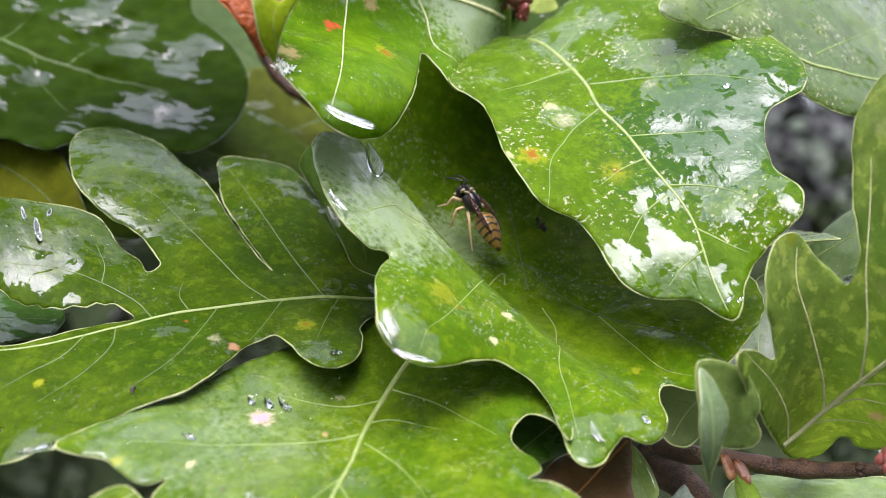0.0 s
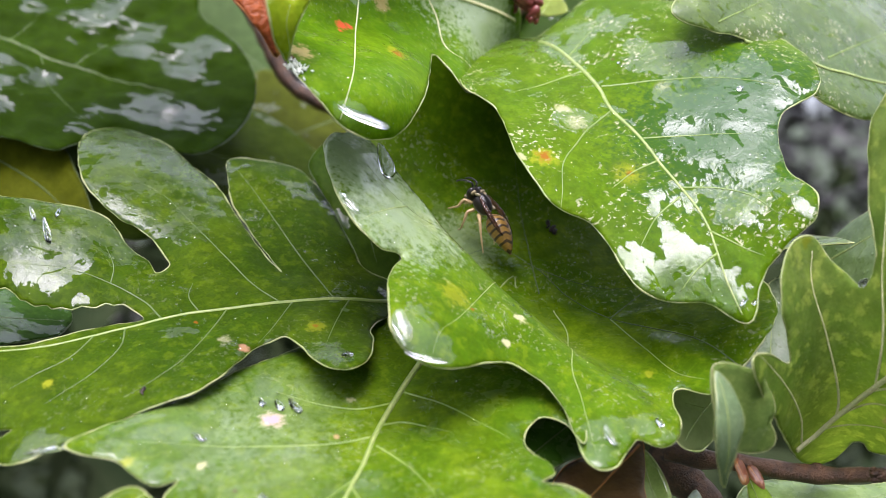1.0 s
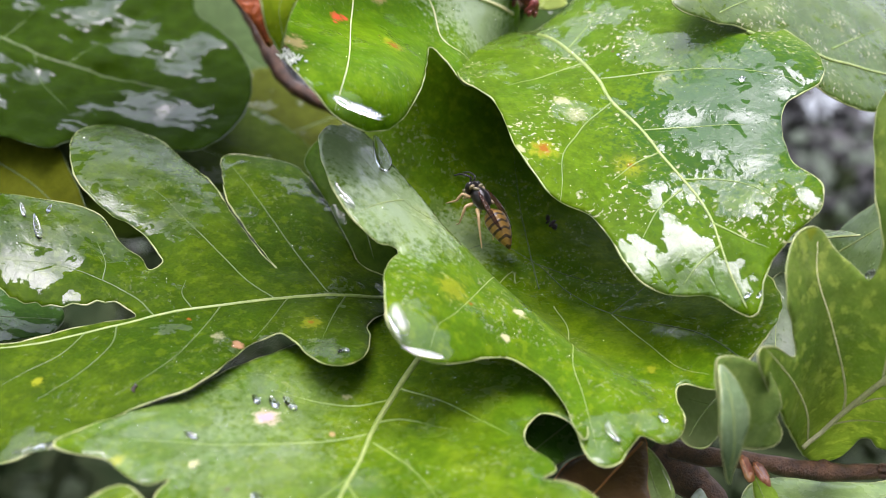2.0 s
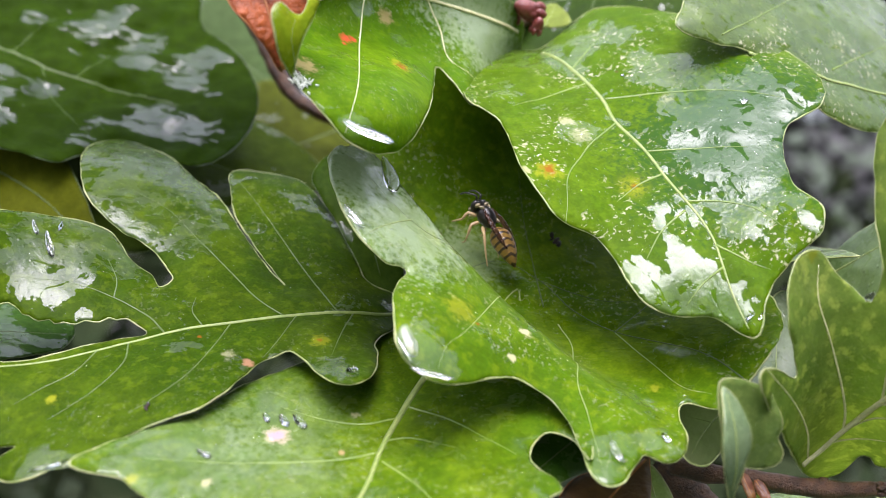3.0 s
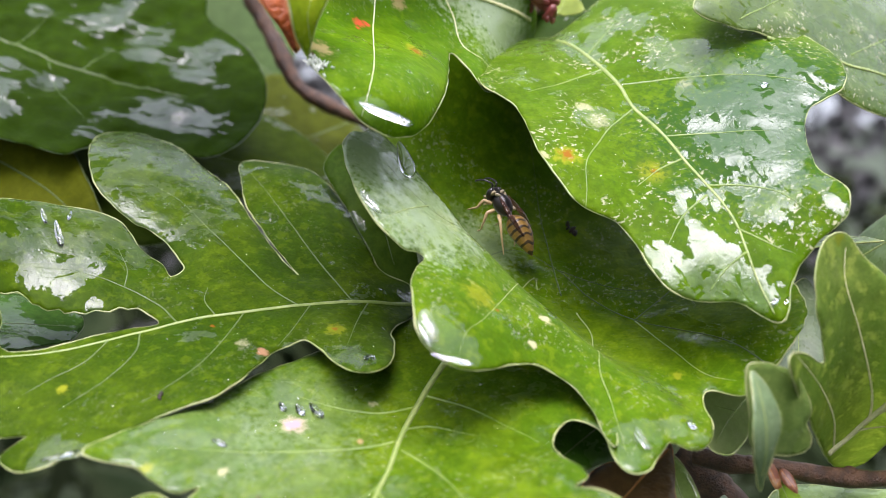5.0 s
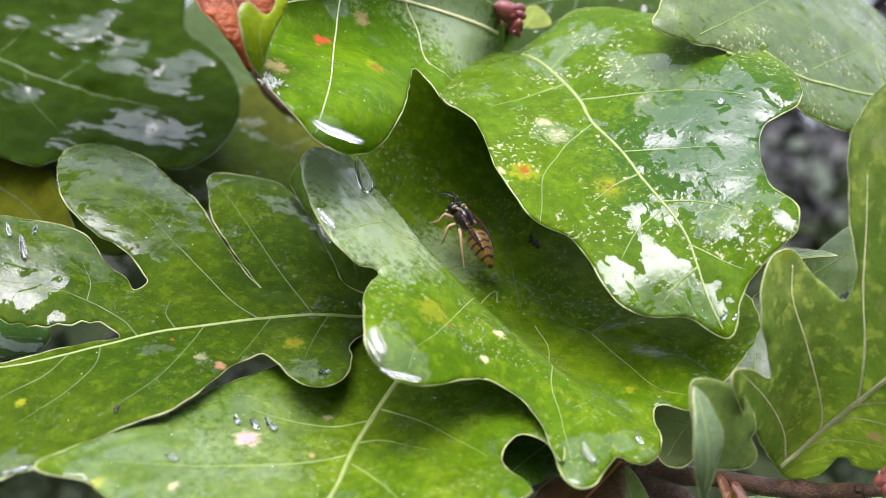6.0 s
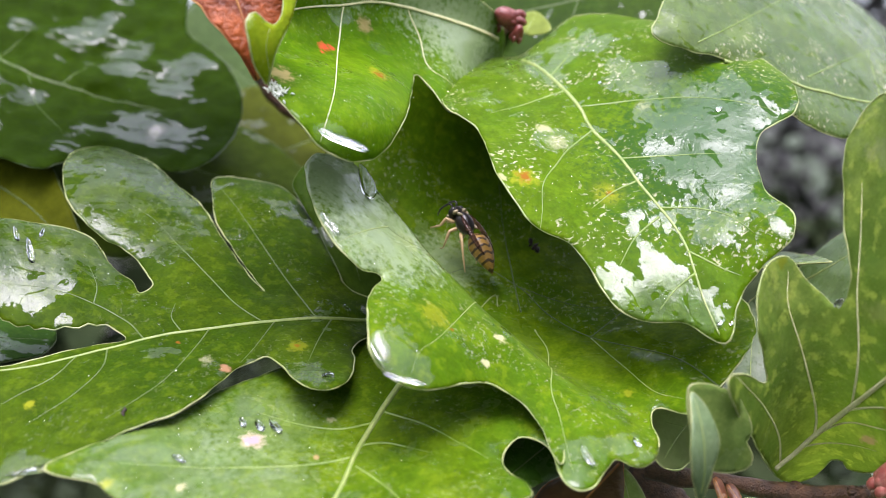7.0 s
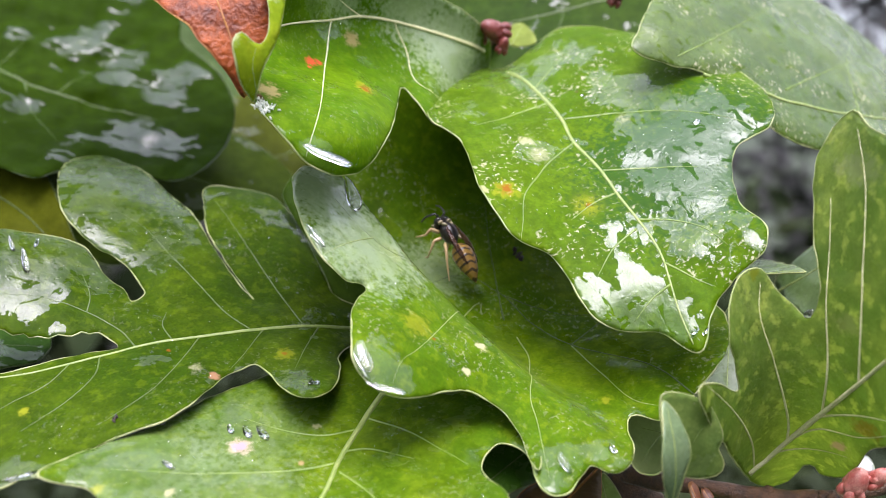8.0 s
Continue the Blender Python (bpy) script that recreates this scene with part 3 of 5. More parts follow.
OLIVE_SHAPE = dict(at=(-0.1020, 0.2355, 1.2991, 48.0, 43.6, -29.9),
    bend=(-0.2731, 0.1518, 0.0038, 0.0013, 0.0001, 0.0000),
    edge=[(-1.39, -1.14), (-0.54, -0.41), (0.13, 0.12), (0.87, 0.46), (1.70, 0.65), (2.66, 0.54), (3.62, 0.36), (4.30, 0.10), (3.50, -0.82), (1.89, -2.71)],
    rib=[(-0.52, -1.29), (1.03, -0.65), (2.36, -0.22), (3.80, -0.04)],
    marks=[(1.89, -0.11)])

PALE_SHAPE = dict(at=(-0.0347, 0.2884, 1.3050, -52.5, 30.5, -138.5),
    bend=(-0.7278, 0.3775, 0.2007, -0.0123, 0.0105, 0.0095),
    edge=[(1.50, -1.45), (0.54, -1.74), (-0.04, -1.17), (0.15, 0.09), (-0.09, 1.17), (1.18, 2.41), (2.47, 3.08), (2.64, 2.46), (2.37, 1.64), (2.83, 1.07), (3.62, 0.84), (3.97, 0.30), (3.86, -0.07), (2.98, -0.41), (2.11, -0.64)],
    rib=[(-0.27, 0.82), (1.46, 0.63), (3.04, 0.28)],
    marks=[(1.84, 0.15)])

MIST_SHAPE = dict(at=(-0.0545, 0.3335, 1.3058, -52.5, -38.8, 156.8),
    bend=(0.4437, -0.3493, 0.1376, 0.0293, -0.0060, -0.0176),
    edge=[(4.16, 0.26), (4.91, -1.07), (4.24, -2.22), (3.09, -2.72), (1.20, -1.57), (0.08, -0.14), (-0.12, 0.95), (1.29, 1.18), (2.91, 1.04)],
    rib=[(-0.23, -0.11), (4.24, -0.03)],
    marks=[(1.90, -0.25)])

UNDER_SHAPE = dict(at=(-0.0826, 0.1852, 1.2616, 47.0, 9.0, 20.6),
    bend=(0.0280, -0.0068, -0.5871, -0.0004, -0.0008, 0.0003),
    edge=[(-1.06, 0.95), (-0.29, 0.99), (0.31, 0.96), (0.83, 0.78), (1.27, 0.38), (1.24, -0.15), (1.03, -0.50), (0.61, -0.71), (0.26, -0.87), (-0.76, -1.24)],
    rib=[(-0.73, -0.15), (0.19, -0.03), (1.16, 0.06)],
    side=[[(0.38, -0.00), (0.69, -0.39), (0.98, -0.44)]],
    marks=[(0.67, 0.08)])

DIM_SHAPE = dict(at=(0.0248, 0.1663, 1.2522, -39.0, 26.4, -133.5),
    bend=(-0.2489, 0.1731, 0.0212, 0.0020, 0.0002, -0.0002),
    edge=[(1.33, -1.28), (0.53, -0.76), (0.11, 0.04), (0.80, 0.45), (1.32, 0.21), (1.73, 0.08), (2.36, -0.11), (2.29, -0.71)],
    rib=[(0.06, -0.10), (2.31, -0.35)],
    marks=[(1.37, -0.20)])

RUSSET_SHAPE = dict(at=(0.0310, 0.1638, 1.2473, -27.4, 27.8, -142.7),
    bend=(-0.1970, 0.1838, 0.1214, 0.0007, 0.0004, 0.0002),
    edge=[(1.80, -0.44), (1.30, -0.52), (0.71, -0.36), (0.12, -0.12), (0.11, 0.07), (0.80, 0.59), (1.73, 1.20), (2.84, 0.51), (2.38, -0.22)],
    rib=[(0.14, 0.01), (2.51, 0.23)],
    marks=[(1.20, 0.14)])

SLIP_SHAPE = dict(at=(0.0312, 0.1697, 1.2424, 34.4, 49.0, -64.5),
    bend=(0.0000, 0.0000, -0.0000, -0.0000, -0.0000, -0.0000),
    edge=[(0.02, 0.03), (0.23, 0.17), (0.60, 0.22), (0.90, 0.21), (1.10, -0.03), (1.10, -0.33), (0.55, -0.19)],
    rib=[(0.11, 0.01), (1.08, -0.08)],
    marks=[(0.63, 0.05)])

GROUND_LEAF_SHAPE = dict(at=(0.0573, 0.1787, 1.2330, 38.6, -0.2, -16.5),
    bend=(0.0766, -0.0660, -0.5036, -0.0022, -0.0014, 0.0001),
    edge=[(-0.58, -0.39), (-0.10, 0.05), (0.67, 0.14), (1.44, 0.23), (2.03, 0.45), (2.74, 0.20), (2.53, -1.19), (0.43, -1.95), (-0.54, -1.47)],
    rib=[(-0.47, -0.66), (2.30, -0.34)],
    marks=[(0.94, -0.18)])

MINT_SHAPE = dict(at=(0.0717, 0.2047, 1.2668, 61.8, -46.7, -30.3),
    bend=(-0.1424, 0.1383, -0.3210, 0.0006, -0.0005, -0.0003),
    edge=[(0.26, 0.47), (0.83, 0.45), (1.41, 0.32), (1.86, 0.04), (1.67, -0.79), (0.92, -1.29), (0.49, -0.99), (0.21, -0.36), (0.16, 0.13)],
    rib=[(0.01, 0.22), (1.61, -0.35)],
    marks=[(0.80, -0.13)])

WEDGE_SHAPE = dict(at=(0.0556, 0.1789, 1.2527, 19.1, -51.4, 72.9),
    bend=(0.0624, -0.1023, 0.0694, -0.0004, 0.0001, 0.0000),
    edge=[(-0.19, 0.55), (0.65, 0.46), (1.86, 0.09), (2.08, -0.24), (1.26, -0.45), (0.19, -0.44), (-0.25, -0.07)],
    rib=[(-0.26, 0.02), (1.78, -0.03)],
    marks=[(0.66, 0.02)])

SLIVER_SHAPE = dict(at=(0.0606, 0.1985, 1.2733, 51.4, -6.0, -21.3),
    bend=(-0.0270, 0.1556, -1.3715, -0.0015, -0.0023, -0.0002),
    edge=[(0.01, -0.79), (0.26, 1.48), (1.01, 0.41), (1.53, -0.91), (1.09, -0.82), (0.48, -0.51)],
    rib=[(0.01, -0.44), (1.46, -0.69)],
    marks=[(0.60, 0.31)])

BACK_SHAPE = dict(at=(0.0410, 0.2566, 1.3351, -63.0, 19.4, -178.1),
    bend=(-0.1655, 0.0998, 0.2944, -0.0005, 0.0015, 0.0002),
    edge=[(4.59, -0.79), (2.98, -2.29), (0.55, -2.63), (-1.77, -0.68), (-1.30, 1.48), (-0.14, 2.20), (1.44, 1.94), (2.78, 1.77), (4.07, 0.46)],
    rib=[(-1.31, 0.42), (1.56, 0.26), (3.65, 0.00)],
    side=[[(0.83, 0.26), (1.43, 1.13), (2.17, 1.61)]],
    marks=[(1.56, 0.26)])

# unseen leaf, added overhead only for the shade it casts
AWNING_SHAPE = dict(at=(-0.0920, 0.2150, 1.3560, 8.0, 6.0, 0.0),
    bend=(0.0, 0.0, 0.0, -0.02, 0.0, -0.05),
    edge=[(-1.0, 0.1), (0.4, 1.2), (1.2, 2.2), (2.2, 1.5), (3.1, 2.6), (4.3, 2.9), (4.9, 1.8), (6.0, 2.3), (6.9, 1.6), (7.6, 0.2), (6.9, -1.2), (5.9, -1.7), (4.8, -1.3), (4.2, -2.6), (3.0, -2.4), (2.2, -1.4), (1.2, -2.0), (0.3, -1.1)],
    rib=[(-1.0, 0.1), (2.0, 0.0), (4.5, 0.1), (7.4, 0.2)],
    side=[[(1.4, 0.0), (2.4, 1.0), (3.6, 2.3)], [(3.0, 0.0), (3.6, -1.2), (3.9, -2.3)], [(4.0, 0.1), (5.2, 1.0), (6.2, 1.8)]],
    marks=[(2.0, 0.0)])

SHADE_SHAPE = dict(at=(-0.0210, 0.2106, 1.2913, 19.3, 53.3, -66.3),
    bend=(-0.0000, -0.0000, -0.0000, 0.0000, -0.0000, -0.0000),
    edge=[(0.22, -0.85), (-0.22, -0.42), (0.15, -0.03), (0.97, 0.26), (1.86, 0.44), (2.62, 0.47), (3.17, 0.24), (3.07, -0.18), (2.43, -0.32), (1.49, -0.52), (0.79, -0.72)],
    rib=[(0.05, -0.36), (1.33, -0.04), (2.62, 0.02)],
    marks=[(0.90, -0.18)])

GLOOM_SHAPE = dict(at=(-0.0769, 0.2616, 1.2948, 53.2, 21.1, -2.5),
    bend=(-0.2255, 0.1943, -0.3744, 0.0011, -0.0014, 0.0002),
    edge=[(-2.98, -0.30), (-2.24, 0.59), (-1.17, 0.96), (0.24, 1.35), (2.04, 1.92), (3.68, 1.35), (4.67, 0.32), (3.90, -0.71), (2.81, -1.51), (2.33, -2.86), (1.37, -3.66), (-0.37, -2.57), (-1.48, -1.47)],
    rib=[(-0.47, 0.26), (1.55, -0.07), (3.73, -0.29)],
    marks=[(1.55, -0.07)])

CORNER_SHAPE = dict(at=(-0.0449, 0.1222, 1.2491, 37.4, -11.2, 45.1),
    bend=(0.1327, -0.2760, -0.3210, -0.0006, -0.0002, 0.0001),
    edge=[(-0.00, 0.03), (0.29, 0.18), (0.57, 0.24), (0.78, 0.18), (0.83, -0.03), (0.76, -0.32), (0.39, -0.71), (-0.23, -0.48)],
    rib=[(-0.06, -0.20), (0.82, 0.04)],
    marks=[(0.46, -0.00)])

HUSK_SHAPE = dict(at=(0.0189, 0.2345, 1.3199, 41.2, -55.7, 28.4),
    bend=(0.1051, -0.3358, -0.3080, -0.0007, -0.0003, 0.0003),
    edge=[(-0.05, -0.11), (0.34, 0.21), (0.60, 0.22), (0.67, -0.02), (0.50, -0.32), (0.23, -0.65), (0.02, -0.48)],
    rib=[(-0.04, -0.13), (0.61, -0.01)],
    marks=[(0.34, -0.11)])

CHIP_SHAPE = dict(at=(0.0818, 0.1856, 1.2345, 13.6, -40.1, 49.7),
    bend=(0.0000, -0.0000, -0.0000, -0.0000, 0.0000, 0.0000),
    edge=[(0.52, 0.26), (0.74, -0.05), (0.58, -0.28), (0.15, -0.37), (-0.03, -0.01)],
    rib=[(0.02, -0.05), (0.67, -0.07)],
    marks=[(0.41, -0.04)])

STIPULE_SHAPE = dict(at=(0.0453, 0.1621, 1.2433, 15.8, 43.8, -67.8),
    bend=(-0.0000, -0.0000, 0.0000, 0.0000, 0.0000, -0.0000),
    edge=[(-0.02, -0.01), (0.03, 0.10), (0.24, 0.11), (0.40, 0.05), (0.40, -0.05), (0.23, -0.05)],
    rib=[(0.02, 0.01), (0.38, 0.01)],
    marks=[(0.23, 0.01)])

SPRIG_SHAPE = dict(at=(0.0490, 0.1662, 1.2392, 10.9, 40.1, -73.4),
    bend=(0.0000, -0.0000, 0.0000, -0.0000, -0.0000, 0.0000),
    edge=[(0.04, -0.07), (0.10, 0.09), (0.34, 0.20), (0.72, 0.13), (0.76, -0.13), (0.44, -0.19)],
    rib=[(0.07, -0.03), (0.67, -0.04)],
    marks=[(0.37, -0.01)])

HUSK_TIP_SHAPE = dict(at=(0.0475, 0.1622, 1.2425, 31.2, 35.2, -68.5),
    bend=(0.0000, -0.0000, -0.0000, -0.0000, -0.0000, 0.0000),
    edge=[(-0.00, -0.02), (0.08, 0.09), (0.28, 0.10), (0.47, 0.02), (0.37, -0.04), (0.20, -0.07)],
    rib=[(0.03, 0.00), (0.40, 0.02)],
    marks=[(0.23, 0.01)])

GLINT_SHAPE = dict(at=(0.0387, 0.1718, 1.2315, 32.6, -23.6, 33.4),
    bend=(0.0643, -0.2153, -0.0953, -0.0003, -0.0001, 0.0001),
    edge=[(-0.12, -0.02), (0.25, 0.03), (0.54, 0.05), (0.48, -0.13), (0.40, -0.35), (0.08, -0.42), (-0.16, -0.24)],
    rib=[(-0.06, -0.16), (0.49, -0.02)],
    marks=[(0.26, -0.09)])


# ---- leaves ----
def bent(shape, u, v):
    """Height of a leaf over its plane, in centimetres, from its bends; behind a crest the blade falls away."""
    bend = shape["bend"]
    h = bend[0] + bend[1] * u + bend[2] * v + bend[3] * u * u + bend[4] * u * v + bend[5] * v * v
    if len(bend) > 6:
        h = h + bend[6] * u ** 3 + bend[7] * u * u * v + bend[8] * u * v * v + bend[9] * v ** 3
    if "crest" in shape:
        u0, v0, u1, v1, soft = shape["crest"]
        du, dv = u1 - u0, v1 - v0
        size = math.hypot(du, dv)
        along, across = ((u - u0) * du + (v - v0) * dv) / size ** 2, ((v - v0) * du - (u - u0) * dv) / size
        fall = 0.5 * (1 + np.tanh(across / soft))
        h = h + fall * (bend[10] + bend[11] * along + bend[12] * across)
    return h


def nearest(points, lines):
    """Distance from each point to the nearest of the given curve samples."""
    best = np.full(len(points), 1e9)
    for line in lines:
        for k in range(0, len(line), 64):
            d = np.linalg.norm(points[:, None] - line[None, k:k + 64], axis=2).min(axis=1)
            best = np.minimum(best, d)
    return best


def inside(points, outline):
    x, y = points[:, 0], points[:, 1]
    hit = np.zeros(len(points), bool)
    a = outline
    b = np.roll(outline, -1, axis=0)
    for (x0, y0), (x1, y1) in zip(a, b):
        if y0 != y1:
            hit ^= ((y0 > y) != (y1 > y)) & (x < (x1 - x0) * (y - y0) / (y1 - y0) + x0)
    return hit


def oak_leaf(shape, material, label, fine=0.08, quilt=0.035, wave=0.03, margin=0.012, rib=0.04, side=0.34, seed=1, vein=None, rim=None, side_vein=None, name="oak_leaf"):
    """An oak leaf: blade, margin, midrib and side veins. Lengths in centimetres.
    quilt: rise between veins; wave: slow unevenness."""
    leaf_thing = new(name)
    leaf_thing.empty_display_size = 0.01
    leaf_thing.matrix_world = pose(*shape["at"])
    rng = np.random.default_rng(seed)
    outline = spline(shape["edge"], fine * 0.9, True)
    k = np.arange(len(outline))
    outline += 0.006 * np.stack([np.sin(k * 1.1 + seed) + np.sin(k * 0.37), np.cos(k * 0.9) + np.sin(k * 0.23 + seed)], 1)
    veins = [spline(shape["rib"], 0.06)] + [spline(s, 0.06) for s in shape.get("side", [])]
    lo, hi = outline.min(0), outline.max(0)
    gx, gy = np.meshgrid(np.arange(lo[0], hi[0], fine), np.arange(lo[1], hi[1], fine * 0.87))
    gx[1::2] += fine / 2
    grid = np.stack([gx.ravel(), gy.ravel()], 1) + rng.uniform(-0.2, 0.2, (gx.size, 2)) * fine
    grid = grid[inside(grid, outline)]
    grid = grid[nearest(grid, [outline]) > fine * 0.5]
    flat = np.concatenate([outline, grid])
    m = len(outline)
    got = geometry.delaunay_2d_cdt([Vector(p) for p in flat], [], [list(range(m))], 1, 1e-6)
    p2 = np.array([tuple(p) for p in got[0]])
    faces = got[2]

    def height(p):
        h = bent(shape, p[:, 0], p[:, 1])
        d = nearest(p, veins)
        h = h + quilt * (1 - np.exp(-(d / 0.28) ** 2))
        e = nearest(p, [outline])
        h = h - shape.get("roll", 0.0) * np.clip(1 - e / shape.get("reach", 0.4), 0, 1) ** 1.7  # drooping margin
        slow = np.array([noise.noise(Vector((x * 0.9 + seed * 7.1, y * 0.9, seed))) + 0.5 * noise.noise(Vector((x * 2.3, y * 2.3 + seed, 4.0))) for x, y in p])
        return h + wave * slow

    shape["surface"] = height
    h = height(p2)
    top = np.column_stack([p2, h]) / 100
    low = top.copy()
    low[:, 2] -= 0.00028
    n = len(top)
    count = {}
    for f in faces:
        for i in range(len(f)):
            a, b = f[i], f[(i + 1) % len(f)]
            count[(a, b)] = True
    rim_faces = [(b, a, a + n, b + n) for a, b in count if (b, a) not in count]
    me = bpy.data.meshes.new("blade")
    me.from_pydata([tuple(p) for p in top] + [tuple(p) for p in low], [], [tuple(f) for f in faces] + [tuple(i + n for i in reversed(f)) for f in faces] + rim_faces)
    me.polygons.foreach_set("use_smooth", [True] * len(me.polygons))
    me.update()
    me.materials.append(material)
    blade = new("blade", me)
    blade.parent = leaf_thing

    he = height(outline)
    path = np.column_stack([outline, he]) / 100
    path[:, 2] -= 0.0001
    bm = bmesh.new()
    thick = margin / 100 * (1 + 0.35 * np.sin(np.arange(len(path)) * 0.21 + seed) + 0.2 * np.sin(np.arange(len(path)) * 0.83))
    tube(bm, path, thick, 5, True)
    part("margin", bm, rim or MARGIN, leaf_thing, "thin pale leaf margin")
    for i, line in enumerate(veins):
        hv = height(line)
        path = np.column_stack([line, hv]) / 100
        t = np.linspace(0, 1, len(line))
        r = (rib * (1 - 0.72 * t) if i == 0 else rib * side * (1 - 0.8 * t)) / 100
        bm = bmesh.new()
        tube(bm, path, r, 6, False, 0.6)
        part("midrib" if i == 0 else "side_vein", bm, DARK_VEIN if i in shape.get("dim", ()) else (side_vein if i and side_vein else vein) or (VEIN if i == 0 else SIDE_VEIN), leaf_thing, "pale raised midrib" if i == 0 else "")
    return tagged(leaf_thing, label, "leaf", "oak leaves")


def on_leaf(shape, u, v, up=0.0):
    """The world place of a spot on a leaf, in centimetres along and across it."""
    h = float(shape["surface"](np.array([[u, v]], float))[0])
    return pose(*shape["at"]) @ Vector((u / 100, v / 100, h / 100 + up / 100))


def films_of(shape, radii):
    return [(*p, r) for p, r in zip(shape["wet"], radii)]


def spots_of(shape, rows):
    return [(*shape["marks"][i], r, colour, strength) for i, r, colour, strength in rows]


# the last colour paints a grey sky sheen onto the leaves
YELLOW, RUST, PALE, PINK, RED, BROWN, PAINTED_SHEEN = (0.33, 0.34, 0.02), (0.25, 0.085, 0.012), (0.52, 0.49, 0.27), (0.55, 0.30, 0.36), (0.62, 0.08, 0.04), (0.10, 0.05, 0.03), (0.30, 0.38, 0.20)

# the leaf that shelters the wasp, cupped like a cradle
# grey sky sheen is painted along the crest as three broad spots
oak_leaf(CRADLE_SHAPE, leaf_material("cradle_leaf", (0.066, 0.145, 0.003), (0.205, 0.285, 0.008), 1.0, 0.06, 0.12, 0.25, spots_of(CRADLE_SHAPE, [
    (0, 0.34, YELLOW, 0.4), (1, 0.13, PALE, 0.85), (2, 0.09, PALE, 0.8), (3, 0.3, YELLOW, 0.3), (4, 0.1, YELLOW, 0.5), (5, 0.04, RUST, 0.8)]) + [(*CRADLE_SHAPE["wet"][0], 1.3, PAINTED_SHEEN, 0.7), (*CRADLE_SHAPE["wet"][1], 1.4, PAINTED_SHEEN, 0.6), (*CRADLE_SHAPE["wet"][4], 0.95, PAINTED_SHEEN, 0.5)], patch=0.3, dull=0.04, films=films_of(CRADLE_SHAPE, (0.9, 1.5, 0.8, 0.6, 1.2, 0.9, 0.45, 0.7))),
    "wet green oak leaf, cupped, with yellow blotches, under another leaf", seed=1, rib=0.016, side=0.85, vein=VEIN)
oak_leaf(CANOPY_SHAPE, leaf_material("canopy_leaf", (0.064, 0.135, 0.003), (0.155, 0.24, 0.008), 2.0, 0.14, 0.19, 0.8, spots_of(CANOPY_SHAPE, [
    (0, 0.28, YELLOW, 0.5), (0, 0.15, RUST, 0.9), (1, 0.36, YELLOW, 0.55), (1, 0.09, RUST, 0.8), (2, 0.2, PALE, 0.5), (3, 0.22, PALE, 0.4), (4, 0.25, PALE, 0.35), (5, 0.14, PALE, 0.6), (6, 0.05, BROWN, 0.8)]) + [(*CANOPY_SHAPE["wet"][0], 2.4, (0.026, 0.075, 0.01), 0.9), (*CANOPY_SHAPE["wet"][1], 1.8, (0.026, 0.075, 0.01), 0.8)], thin=0.1, choppy=2.4, films=films_of(CANOPY_SHAPE, (1.5, 1.1, 0.9, 0.45, 0.9, 0.9, 0.6, 0.5))),
    "broad wet green oak leaf with pale flecks and rusty spots", seed=2, rib=0.05, side=0.48)
# sky sheen by and above the midrib is painted in as grey spots
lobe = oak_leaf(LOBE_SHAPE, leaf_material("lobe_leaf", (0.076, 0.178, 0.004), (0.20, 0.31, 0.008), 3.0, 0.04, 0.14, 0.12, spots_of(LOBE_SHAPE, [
    (0, 0.15, RED, 0.85), (1, 0.26, YELLOW, 0.6), (1, 0.14, RUST, 0.85), (2, 0.26, (0.45, 0.35, 0.15), 0.75), (5, 0.11, BROWN, 0.9), (4, 0.22, (0.45, 0.32, 0.15), 0.6)]) + [(2.86, 0.52, 0.10, RED, 0.8), (3.10, 0.74, 0.09, RED, 0.75), (*LOBE_SHAPE["wet"][1], 1.5, PAINTED_SHEEN, 0.8), (0.60, -1.45, 1.2, PAINTED_SHEEN, 0.75), (2.40, -1.25, 0.9, PAINTED_SHEEN, 0.7)], films=films_of(LOBE_SHAPE, (0.35, 1.0, 0.6, 0.6))),
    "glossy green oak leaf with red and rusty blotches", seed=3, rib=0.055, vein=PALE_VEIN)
BOUGH_VEIN = plain_material("dull_vein", (0.10, 0.15, 0.03), (0.07, 0.11, 0.02), 0.4, 300)
oak_leaf(BOUGH_SHAPE, leaf_material("bough_leaf", (0.032, 0.072, 0.002), (0.112, 0.17, 0.006), 4.0, 0.04, 0.24, 0.08, spots_of(BOUGH_SHAPE, [
    (1, 0.12, YELLOW, 0.6), (2, 0.12, (0.5, 0.25, 0.15), 0.6), (3, 0.2, YELLOW, 0.4), (3, 0.06, RUST, 0.7), (5, 0.14, PALE, 0.35), (6, 0.05, RUST, 0.8)]), patch=0.4, choppy=2.0, films=films_of(BOUGH_SHAPE, (1.3, 0.5, 0.35, 0.5, 0.25, 0.25, 0.35)) + [(3.5, -4.9, 1.9), (2.9, -3.0, 1.5)]),
    "large deeply lobed dull green wet oak leaf with torn edges", seed=4, rib=0.045, side_vein=BOUGH_VEIN)
